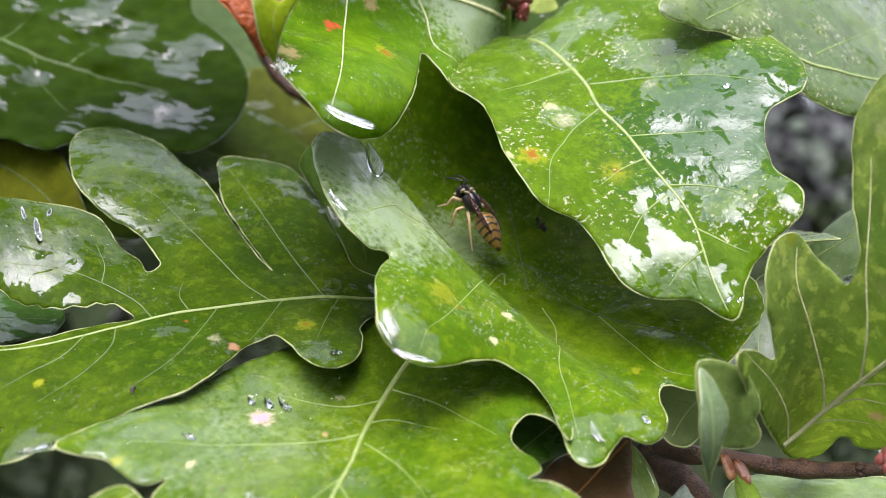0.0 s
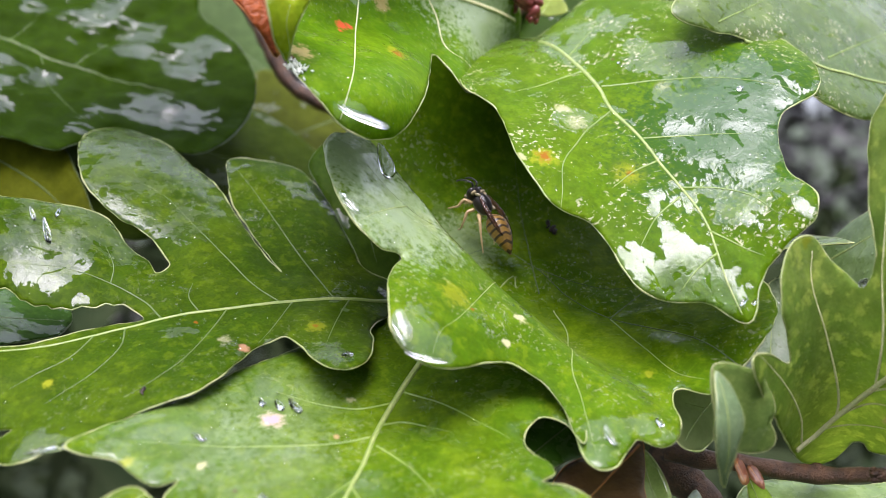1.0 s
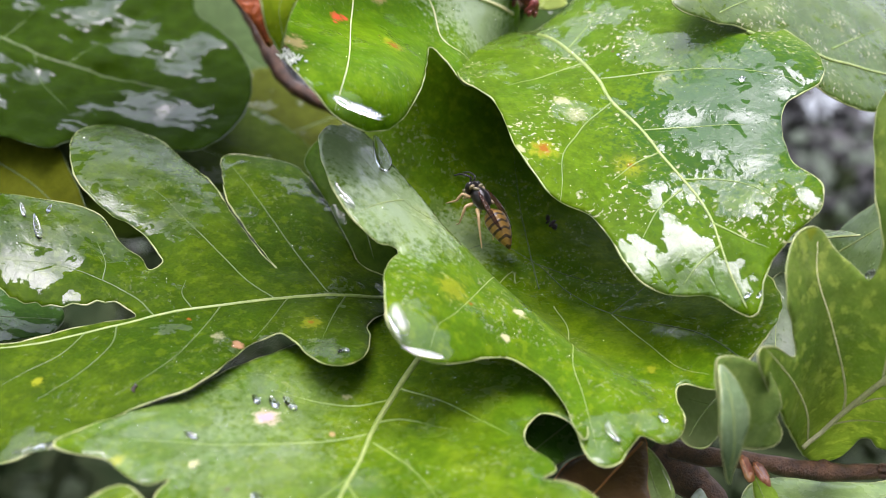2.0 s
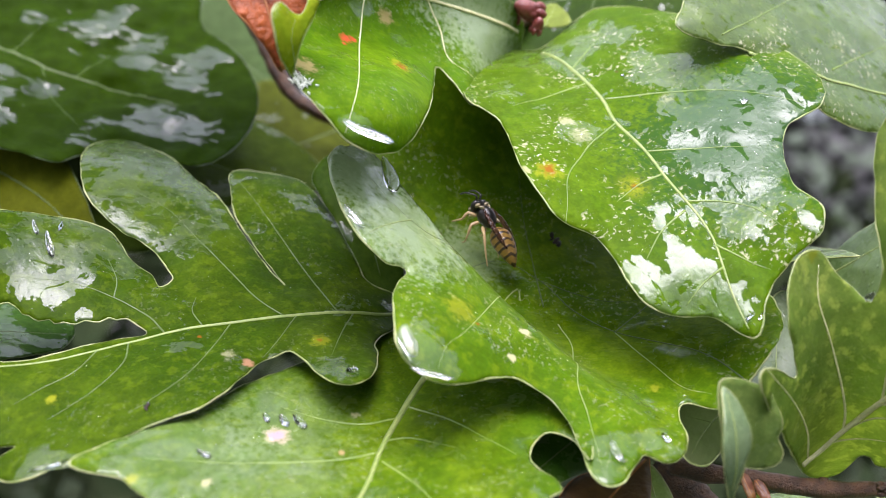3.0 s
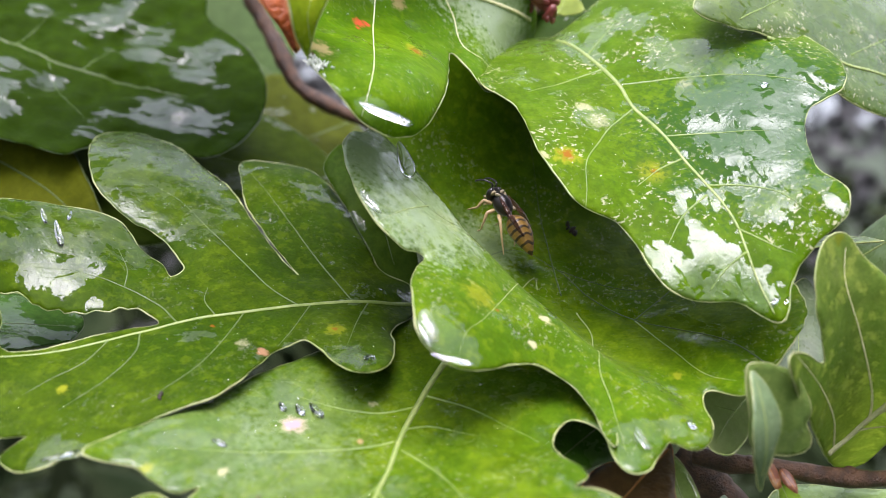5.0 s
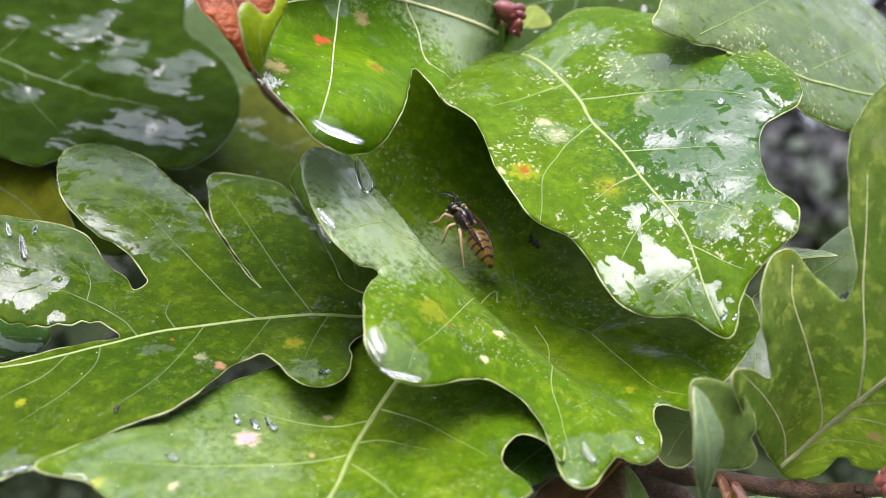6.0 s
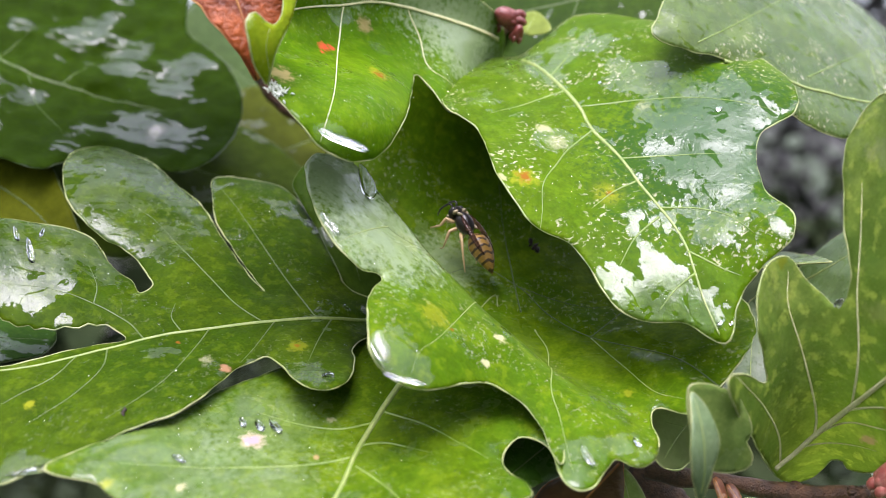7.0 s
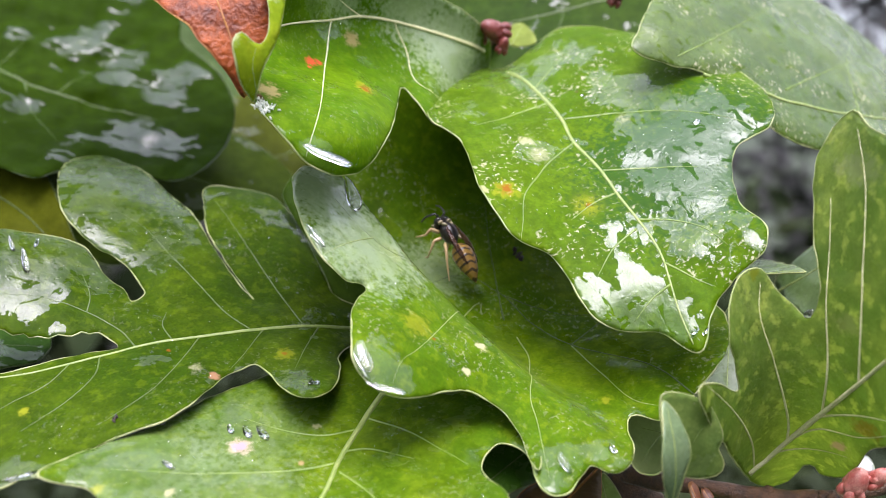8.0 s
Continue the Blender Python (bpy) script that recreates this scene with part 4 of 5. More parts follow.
# three faint grey spots paint the sheen on the wet left half
oak_leaf(TRAY_SHAPE, leaf_material("tray_leaf", (0.058, 0.128, 0.004), (0.19, 0.265, 0.010), 5.0, 0.22, 0.14, 0.15, [(*TRAY_SHAPE["wet"][0], 1.6, PAINTED_SHEEN, 0.14), (*TRAY_SHAPE["wet"][1], 1.4, PAINTED_SHEEN, 0.14), (*TRAY_SHAPE["wet"][2], 1.4, PAINTED_SHEEN, 0.12)] + spots_of(TRAY_SHAPE, [
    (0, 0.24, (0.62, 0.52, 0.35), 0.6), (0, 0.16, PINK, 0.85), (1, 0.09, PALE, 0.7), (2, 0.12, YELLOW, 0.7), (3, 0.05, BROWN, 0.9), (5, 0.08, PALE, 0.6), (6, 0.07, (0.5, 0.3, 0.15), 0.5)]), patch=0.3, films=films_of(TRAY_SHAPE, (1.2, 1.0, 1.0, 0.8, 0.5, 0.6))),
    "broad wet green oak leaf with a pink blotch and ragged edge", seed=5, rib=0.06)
oak_leaf(FLANK_SHAPE, leaf_material("flank_leaf", (0.21, 0.36, 0.08), (0.58, 0.66, 0.17), 6.0, 0.1, 0.25, 0.2, spots_of(FLANK_SHAPE, [
    (0, 0.13, PINK, 0.7), (1, 0.2, RUST, 0.6), (2, 0.22, (0.4, 0.42, 0.2), 0.5), (3, 0.3, (0.4, 0.42, 0.25), 0.5), (4, 0.12, YELLOW, 0.7)]), thin=0.72, mottle=0.65, patch=0.8, films=films_of(FLANK_SHAPE, (0.4, 0.3, 0.3))),
    "upright dull green lobed oak leaf beside the twig", seed=6, rib=0.07, side=0.36, vein=PALE_VEIN)
oak_leaf(VERGE_SHAPE, leaf_material("verge_leaf", (0.065, 0.125, 0.012), (0.18, 0.25, 0.03), 7.0, 1.1, 0.24, 0.8, dull=0.06), "wet green oak leaf with pale flecks, half hidden behind another", seed=7, rib=0.05)
oak_leaf(BRACT_SHAPE, leaf_material("bract_leaf", (0.48, 0.58, 0.26), (0.56, 0.64, 0.34), 8.0, -0.3, 0.25, 0.3, thin=0.85), "small pale green leaf behind the cupped leaf", seed=8, rib=0.02, margin=0.014)
curl = oak_leaf(CURL_SHAPE, leaf_material("curl_leaf", (0.16, 0.26, 0.06), (0.30, 0.39, 0.10), 9.0, 0.1, 0.25, 0.2, thin=0.4, patch=0.5), "small young green leaf curled upon itself", seed=9, rib=0.02)
oak_leaf(FLAP_SHAPE, leaf_material("flap_leaf", (0.16, 0.235, 0.11), (0.25, 0.32, 0.16), 10.0, 0.3, 0.25), "narrow bluish green curled leaflet", seed=10, rib=0.018, margin=0.012)
RUSSET_BLADE = plain_material("withered_blade", (0.075, 0.011, 0.004), (0.36, 0.08, 0.012), 0.4, 170, 0.0009, Specular_IOR_Level=0.3)
DEAD_VEIN = plain_material("withered_vein", (0.45, 0.2, 0.04), (0.3, 0.1, 0.03), 0.5, 300)
oak_leaf(WITHERED_SHAPE, RUSSET_BLADE, "withered reddish brown curled oak leaf tip", seed=11, wave=0.08, rib=0.03, vein=DEAD_VEIN, rim=DEAD_VEIN)
oak_leaf(FOLD_SHAPE, leaf_material("fold_leaf", (0.22, 0.33, 0.012), (0.4, 0.42, 0.02), 12.0, 0.3, 0.25), "yellowish green folded leaf edge beside a withered tip", seed=12, rib=0.012, margin=0.012)
oak_leaf(GLOSS_SHAPE, leaf_material("gloss_leaf", (0.020, 0.043, 0.002), (0.032, 0.062, 0.003), 13.0, -0.12, 0.06, streak=(0.6, 2.0, 1), dull=0.01, choppy=3.5, thin=0.06, films=films_of(GLOSS_SHAPE, (1.0, 0.9, 0.7, 0.8, 0.5, 0.7, 0.5, 0.6)) + [(4.8, -0.9, 1.0), (5.8, -0.9, 0.8), (0.6, -1.2, 1.2), (1.6, -2.2, 1.0), (3.6, -1.9, 0.7)]), "dark glossy rain-wet oak leaf behind the others", seed=13, wave=0.2, quilt=0.09, rib=0.045, side=0.25, vein=BOUGH_VEIN, fine=0.12, rim=SHADE_TINTED_RIM)
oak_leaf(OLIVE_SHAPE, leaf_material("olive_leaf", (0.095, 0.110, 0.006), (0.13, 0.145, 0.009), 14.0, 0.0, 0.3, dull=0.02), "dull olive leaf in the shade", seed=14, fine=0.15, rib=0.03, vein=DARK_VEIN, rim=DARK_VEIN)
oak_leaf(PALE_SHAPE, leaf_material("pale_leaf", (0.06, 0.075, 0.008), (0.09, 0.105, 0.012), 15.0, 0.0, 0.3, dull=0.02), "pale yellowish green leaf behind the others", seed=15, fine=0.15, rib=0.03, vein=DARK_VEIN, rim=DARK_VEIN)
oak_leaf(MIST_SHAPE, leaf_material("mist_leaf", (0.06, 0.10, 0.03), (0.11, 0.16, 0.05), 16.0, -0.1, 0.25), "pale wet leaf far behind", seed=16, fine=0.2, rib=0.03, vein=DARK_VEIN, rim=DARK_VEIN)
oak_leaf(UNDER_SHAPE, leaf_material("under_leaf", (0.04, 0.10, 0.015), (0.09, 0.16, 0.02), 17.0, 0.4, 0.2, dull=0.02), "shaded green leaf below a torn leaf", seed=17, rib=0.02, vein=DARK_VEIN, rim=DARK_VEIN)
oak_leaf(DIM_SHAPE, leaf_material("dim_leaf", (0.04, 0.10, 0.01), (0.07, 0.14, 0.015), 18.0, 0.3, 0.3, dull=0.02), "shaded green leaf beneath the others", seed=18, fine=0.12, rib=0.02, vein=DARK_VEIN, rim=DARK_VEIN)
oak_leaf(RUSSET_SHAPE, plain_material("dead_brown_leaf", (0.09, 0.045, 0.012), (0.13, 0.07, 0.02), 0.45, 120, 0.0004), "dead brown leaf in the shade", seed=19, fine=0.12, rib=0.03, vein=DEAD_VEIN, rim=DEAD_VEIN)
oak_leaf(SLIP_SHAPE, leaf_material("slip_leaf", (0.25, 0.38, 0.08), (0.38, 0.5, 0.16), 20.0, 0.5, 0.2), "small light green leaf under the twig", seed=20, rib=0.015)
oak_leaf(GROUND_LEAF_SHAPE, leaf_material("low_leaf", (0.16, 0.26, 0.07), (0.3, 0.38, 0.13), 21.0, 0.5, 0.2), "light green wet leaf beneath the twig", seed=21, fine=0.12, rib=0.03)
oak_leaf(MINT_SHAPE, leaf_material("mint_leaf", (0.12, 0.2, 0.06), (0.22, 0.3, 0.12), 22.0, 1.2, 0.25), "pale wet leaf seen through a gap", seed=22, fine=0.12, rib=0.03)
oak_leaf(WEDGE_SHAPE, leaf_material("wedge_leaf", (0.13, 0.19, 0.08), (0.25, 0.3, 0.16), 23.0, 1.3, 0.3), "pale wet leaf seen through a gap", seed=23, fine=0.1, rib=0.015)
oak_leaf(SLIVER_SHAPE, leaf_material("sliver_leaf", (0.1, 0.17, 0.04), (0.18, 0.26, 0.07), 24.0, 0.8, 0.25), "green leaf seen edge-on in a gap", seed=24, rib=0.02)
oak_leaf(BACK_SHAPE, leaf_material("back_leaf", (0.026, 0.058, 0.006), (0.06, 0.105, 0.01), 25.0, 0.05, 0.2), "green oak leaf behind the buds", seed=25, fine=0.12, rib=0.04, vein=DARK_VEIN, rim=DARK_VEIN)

# added out of view to shade the lobed and glossy leaves below
oak_leaf(AWNING_SHAPE, leaf_material("awning_leaf", GREEN, LIGHT, 37.0, 0.2, 0.2), "unseen oak leaf added overhead to shade the lobed leaves", seed=37, fine=0.15, rib=0.04)
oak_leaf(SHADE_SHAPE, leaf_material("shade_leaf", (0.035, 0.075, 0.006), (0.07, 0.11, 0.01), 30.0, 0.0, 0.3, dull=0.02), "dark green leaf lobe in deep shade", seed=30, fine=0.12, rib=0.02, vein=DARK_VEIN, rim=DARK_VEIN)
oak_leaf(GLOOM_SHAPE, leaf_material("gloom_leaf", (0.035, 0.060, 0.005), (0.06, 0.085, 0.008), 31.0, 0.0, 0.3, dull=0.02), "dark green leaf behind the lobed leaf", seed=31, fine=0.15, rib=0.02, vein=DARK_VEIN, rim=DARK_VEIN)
oak_leaf(CORNER_SHAPE, leaf_material("corner_leaf", GREEN, LIGHT, 32.0, 0.5, 0.2), "light green leaf tip below the ragged leaf", seed=32, fine=0.12, rib=0.03)
oak_leaf(HUSK_SHAPE, leaf_material("husk_leaf", (0.2, 0.26, 0.05), (0.3, 0.34, 0.08), 26.0, 0.0, 0.3), "tiny pale bud scale leaf", quilt=0.01, seed=26, rib=0.01, margin=0.008)
oak_leaf(CHIP_SHAPE, leaf_material("chip_leaf", (0.3, 0.34, 0.28), (0.4, 0.42, 0.36), 27.0, 0.9, 0.2), "small pale wet leaf behind the twig", quilt=0.01, seed=27, rib=0.01, margin=0.008)
oak_leaf(STIPULE_SHAPE, plain_material("stipule", (0.16, 0.045, 0.02), (0.24, 0.14, 0.03), 0.4, 250), "small reddish yellow stipule on the twig", quilt=0.01, seed=28, rib=0.008, margin=0.006, vein=DEAD_VEIN, rim=DEAD_VEIN)
oak_leaf(SPRIG_SHAPE, leaf_material("sprig_leaf", (0.2, 0.34, 0.03), (0.3, 0.44, 0.06), 29.0, 0.2, 0.25), "small bright green leaf under the twig", quilt=0.01, seed=29, rib=0.01, margin=0.008)

oak_leaf(HUSK_TIP_SHAPE, plain_material("scale_tip", (0.12, 0.035, 0.015), (0.24, 0.10, 0.04), 0.4, 250), "pointed red-brown bud scale under the twig", quilt=0.01, seed=35, rib=0.008, margin=0.006, vein=DEAD_VEIN, rim=DEAD_VEIN)
oak_leaf(GLINT_SHAPE, leaf_material("glint_leaf", (0.35, 0.42, 0.3), (0.5, 0.55, 0.45), 36.0, 0.6, 0.2), "pale wet leaf tip below the twig", quilt=0.01, seed=36, rib=0.01, margin=0.008)


# ---- twigs and buds ----
def twig(points, radius, label):
    """A knotty twig through the given places."""
    path = spline(points, 0.0015)
    k = np.arange(len(path))
    r = radius * (1 - 0.25 * k / len(k)) * (1 + 0.10 * np.sin(k * 0.55) + 0.08 * np.sin(k * 1.7 + 1))
    thing = new("twig")
    thing.matrix_world = Matrix.Translation(path[0])
    bm = bmesh.new()
    tube(bm, path - path[0], r, 10)
    part("bark", bm, BARK, thing)
    for j in range(6, len(path) - 4, 9):
        bm = bmesh.new()
        ball(bm, Vector(path[j] - path[0]) + Vector((0, 0, r[j] * 0.6)), (r[j] * 0.75, r[j] * 0.75, r[j] * 0.6), None, 6, 8)
        part("knot", bm, BARK, thing)
    return tagged(thing, label, "twig")


def bud(at, size, aim, label="red-brown scaly oak bud", skin=BUD):
    """An egg-shaped bud of overlapping scales."""
    thing = new("bud")
    thing.matrix_world = Matrix.Translation(at) @ Vector(aim).to_track_quat("Z", "Y").to_matrix().to_4x4()
    bm = bmesh.new()
    ball(bm, (0, 0, size), (size * 0.62, size * 0.62, size), None, 10, 12)
    part("core", bm, skin, thing)
    for row, z in enumerate((0.35, 0.8, 1.25)):
        for k in range(5):
            a = k * 2 * math.pi / 5 + row * 0.6
            bm = bmesh.new()
            r = size * (0.52 - 0.12 * row)
            ball(bm, (math.cos(a) * r, math.sin(a) * r, size * z), (size * 0.30, size * 0.30, size * 0.42), None, 6, 8)
            part("scale", bm, skin, thing)
    return tagged(thing, label, "bud", "buds")


twig([(0.0368, 0.1735, 1.2411), (0.0420, 0.1704, 1.2407), (0.0483, 0.1655, 1.2417), (0.0536, 0.1644, 1.2409), (0.0607, 0.1633, 1.2405), (0.0662, 0.1633, 1.2406), (0.0718, 0.1634, 1.2409), (0.0838, 0.1657, 1.2428)], 0.0016, "reddish brown wet twig under the leaves")
twig([(-0.0566, 0.2771, 1.3331), (-0.0515, 0.2759, 1.3232), (-0.0472, 0.2748, 1.3153), (-0.0422, 0.2736, 1.3060), (-0.0344, 0.2742, 1.3009), (-0.0243, 0.2759, 1.2966), (-0.0127, 0.2777, 1.2930)], 0.0022, "brown knotty twig behind the leaves")
twig([(0.0104, 0.2496, 1.3195), (0.0143, 0.2448, 1.3219), (0.0248, 0.2606, 1.3272), (0.0388, 0.2721, 1.3384)], 0.0020, "dark twig behind the leaves")
twig([(0.0358, 0.1831, 1.2378), (0.0405, 0.1806, 1.2344), (0.0451, 0.1780, 1.2301), (0.0479, 0.1763, 1.2255)], 0.0038, "dark shaded twig under the leaves")
bud((0.0122, 0.2290, 1.3203), 0.0023, (0.3, -0.5, 0.9))
bud((0.0180, 0.2265, 1.3212), 0.0034, (-0.8, -0.4, 0.35))
bud((0.0166, 0.2250, 1.3176), 0.0019, (0.3, -0.5, 0.9))
bud((0.0690, 0.1550, 1.2440), 0.0029, (0.2, -0.4, 0.9), "pink knobbly oak bud on the twig", PINK_BUD)
bud((0.0728, 0.1572, 1.2452), 0.0022, (0.6, -0.4, 0.6), "pink knobbly oak bud on the twig", PINK_BUD)
bud((0.0426, 0.2355, 1.3289), 0.0022, (0.2, -0.6, 0.9), "red-brown scaly oak bud")
bud((0.0660, 0.1595, 1.2419), 0.0017, (0.9, -0.3, 0.1), "olive brown swollen oak bud on the twig", BARK)



# ---- surroundings ----
def clumps(name, count, where, size, material, seed, label):
    """Far foliage: many small bent leaf clumps at places given by where(rng)."""
    rng = np.random.default_rng(seed)
    verts, faces = [], []
    for _ in range(count):
        c = np.array(where(rng))
        a, b = rng.normal(size=3), rng.normal(size=3)
        a /= np.linalg.norm(a)
        b -= a * (a @ b)
        b /= np.linalg.norm(b)
        s = size * rng.uniform(0.5, 1.4)
        n = np.cross(a, b) * s * 0.25
        k = len(verts)
        verts += [tuple(c - a * s), tuple(c + b * s * 0.45 + n), tuple(c + a * s), tuple(c - b * s * 0.45 + n), tuple(c)]
        faces += [(k, k + 1, k + 4), (k + 1, k + 2, k + 4), (k + 2, k + 3, k + 4), (k + 3, k, k + 4)]
    me = bpy.data.meshes.new(name)
    me.from_pydata(verts, [], faces)
    me.materials.append(material)
    return tagged(new(name, me), label, "foliage", "", "stuff")


def ring_place(rng):
    a = rng.uniform(0, 2) * math.pi
    r = rng.uniform(5, 9)
    # the unseen near side is raised to block low skylight from the front
    return (r * math.cos(a), r * math.sin(a), (3.0 + 4.5 * max(0.0, -math.sin(a))) * rng.uniform(0, 1) ** 1.2)


def roof_place(rng):
    # the crown hangs over the far side, in clumps
    while True:
        x, y = rng.uniform(-4, 4), rng.uniform(0.8, 7)
        lump = noise.noise(Vector((x * 0.9, y * 0.9, 3.7)))
        if lump > 0.05:
            return (x, y, rng.uniform(3.4, 4.8))


def low_place(rng):
    y = rng.uniform(0.7, 4.5)
    return (rng.uniform(-4.5, 4.5), y, 1.1 * rng.uniform(0, 1) ** 1.2)


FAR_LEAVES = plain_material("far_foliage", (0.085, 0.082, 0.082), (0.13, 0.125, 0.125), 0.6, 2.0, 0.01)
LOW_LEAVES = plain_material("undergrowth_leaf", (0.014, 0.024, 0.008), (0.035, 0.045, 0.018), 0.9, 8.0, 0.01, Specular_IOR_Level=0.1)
GRASS = plain_material("grass_ground", (0.018, 0.032, 0.008), (0.035, 0.05, 0.016), 0.8, 3.0, 0.02)
bm = bmesh.new()
bmesh.ops.create_circle(bm, cap_ends=True, segments=64, radius=600)
tagged(part("ground", bm, GRASS, None, "", False), "dark green grass under the tree", "ground", "", "structure")
clumps("far_woods", 44000, ring_place, 0.09, FAR_LEAVES, 5, "dim grey-green surrounding foliage, unseen near side raised to block light")
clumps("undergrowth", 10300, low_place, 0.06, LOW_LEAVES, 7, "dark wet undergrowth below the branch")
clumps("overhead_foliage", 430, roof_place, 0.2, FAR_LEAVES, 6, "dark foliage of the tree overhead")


# ---- water ----
def drop(shape, a, b, wide, high, label):
    """A drop of water lying on a leaf from a to b: a flattened dome, fuller at b. wide is its width over its length; high, in millimetres."""
    p, q = on_leaf(shape, *a, 0.02), on_leaf(shape, *b, 0.02)
    c = (Vector(a) + Vector(b)) / 2
    mid, e = on_leaf(shape, *c, 0.02), 0.04
    z = (on_leaf(shape, c.x + e, c.y) - on_leaf(shape, c.x, c.y)).cross(on_leaf(shape, c.x, c.y + e) - on_leaf(shape, c.x, c.y)).normalized()
    x = q - p
    half = x.length / 2
    x = (x - z * x.dot(z)).normalized()
    bm = bmesh.new()
    bmesh.ops.create_uvsphere(bm, u_segments=24, v_segments=14, radius=1.0)
    for vert in bm.verts:
        fx, fy, fz = vert.co
        full = 1 + 0.35 * fx
        vert.co = (fx * half, fy * half * wide * full, (fz * high if fz > 0 else fz * high * 0.3) / 1000 * full)
    ob = part("water_drop", bm, WATER)
    ob.matrix_world = Matrix.Translation(mid) @ Matrix((x, z.cross(x), z)).transposed().to_4x4()
    return tagged(ob, label, "water drop", "water drops")


def beads(shape, count, seed, label):
    """Many tiny beads of rain on one leaf."""
    rng = np.random.default_rng(seed)
    outline = spline(shape["edge"], 0.2, True)
    lo, hi = outline.min(0), outline.max(0)
    pts = rng.uniform(lo, hi, (count * 3, 2))
    pts = pts[inside(pts, outline)]
    pts = pts[nearest(pts, [outline]) > 0.12][:count]
    one = bmesh.new()
    bmesh.ops.create_icosphere(one, subdivisions=1, radius=1.0)
    unit = np.array([v.co[:] for v in one.verts])
    tris = [[v.index for v in f.verts] for f in one.faces]
    one.free()
    heights = shape["surface"](pts)
    verts, faces = [], []
    for (u, v), h in zip(pts, heights):
        r = 0.0001 * rng.choice([1.2, 1.6, 2.2, 3.0], p=[0.45, 0.3, 0.18, 0.07])
        faces += [[i + len(verts) for i in t] for t in tris]
        verts += [tuple(q) for q in unit * (r * rng.uniform(0.8, 1.6), r, r * 0.6) + (u / 100, v / 100, h / 100 + r * 0.2)]
    me = bpy.data.meshes.new("rain_beads")
    me.from_pydata(verts, [], faces)
    me.polygons.foreach_set("use_smooth", [True] * len(me.polygons))
    me.materials.append(BEAD)
    ob = new("rain_beads", me)
    ob.matrix_world = pose(*shape["at"])
    tagged(ob, label, "water", "", "stuff")


beads(CRADLE_SHAPE, 240, 1, "tiny rain beads on the cupped leaf")
beads(CANOPY_SHAPE, 700, 2, "tiny rain beads on the broad leaf")
beads(LOBE_SHAPE, 160, 3, "tiny rain beads on the blotched leaf")
beads(BOUGH_SHAPE, 260, 4, "tiny rain beads on the lobed leaf")
beads(TRAY_SHAPE, 360, 5, "tiny rain beads on the lower leaf")

# (leaf, width over length, height in mm) for each of its drops
for shape, sizes, words in (
        (CRADLE_SHAPE, ((0.6, 0.4),), "clear water drop hanging on the cupped leaf"),
        (BOUGH_SHAPE, ((0.6, 0.3), (0.2, 0.6), (0.2, 0.4), (0.2, 0.35), (0.2, 0.35)), "clear water drop on the lobed leaf"),
        (TRAY_SHAPE, ((0.3, 0.5), (0.35, 0.55), (0.38, 0.5), (0.4, 0.3), (0.5, 0.3)), "clear water drop on the lower leaf"),
        (CANOPY_SHAPE, ((0.6, 0.3), (0.35, 0.3), (0.35, 0.3), (0.7, 0.2)), "small water drop on the broad leaf"),
        (FLANK_SHAPE, ((0.6, 0.4),), "small water drop in a leaf notch")):
    ends = shape["drops"]
    for k, (wide, high) in enumerate(sizes):
        drop(shape, ends[2 * k], ends[2 * k + 1], wide, high, words)


def rim_drop(at, along, face, long, wide, label):
    """A flat bead of water drawn out along a leaf rim; half sizes in metres."""
    bm = bmesh.new()
    bmesh.ops.create_uvsphere(bm, u_segments=32, v_segments=14, radius=1.0)
    for vert in bm.verts:
        fx, fy, fz = vert.co
        blunt = math.copysign(abs(fx) ** 0.75, fx)
        vert.co = (blunt * long, (fy + 0.25 * blunt * blunt - 0.12 + 0.08 * math.sin(5 * blunt)) * wide, fz * wide * (0.4 if fz > 0 else 0.15))
    z = Vector(face).normalized()
    x = Vector(along)
    x = (x - z * x.dot(z)).normalized()
    ob = part("water_drop", bm, WATER)
    ob.matrix_world = Matrix.Translation(at) @ Matrix((x, z.cross(x), z)).transposed().to_4x4()
    tagged(ob, label, "water drop", "water drops")


rim_drop((-0.0138, 0.1558, 1.2979), (0.88, -0.20, -0.37), (0.06, -0.80, 0.59), 0.0044, 0.0008, "long bright water drop along the blotched leaf's rim")
rim_drop((-0.0166, 0.1630, 1.2848), (0.60, -0.47, -0.66), (0.06, -0.80, 0.59), 0.0028, 0.0006, "long bright water drop along the cupped leaf's rim")
rim_drop((-0.0043, 0.1432, 1.26465), (0.95, -0.13, -0.20), (0.06, -0.80, 0.59), 0.0032, 0.00045, "film of water along the cupped leaf's rim")
rim_drop((-0.0076, 0.1446, 1.2690), (0.35, -0.55, -0.75), (0.06, -0.80, 0.59), 0.0026, 0.0011, "film of water along the cupped leaf's rim")
rim_drop((0.0222, 0.1450, 1.2529), (0.50, -0.50, -0.70), (0.06, -0.80, 0.59), 0.0018, 0.0006, "film of water at the cupped leaf's tip")

# a heavy drop clings to the crest, under the tip of the blotched leaf
bm = bmesh.new()
bmesh.ops.create_uvsphere(bm, u_segments=24, v_segments=16, radius=1.0)
for vert in bm.verts:
    fx, fy, fz = vert.co
    full = 0.8 - 0.35 * fx
    vert.co = (fx * 0.0032, fy * 0.0015 * full, fz * 0.0012 * full)
heavy = part("water_drop", bm, WATER)
heavy.matrix_world = Matrix.Translation((-0.0117, 0.1748, 1.2906)) @ Matrix((Vector((-0.34, 0.15, 0.93)).normalized(), Vector((0.94, 0.02, 0.34)).normalized(), Vector((0, -1, 0.16)).normalized())).transposed().to_4x4()
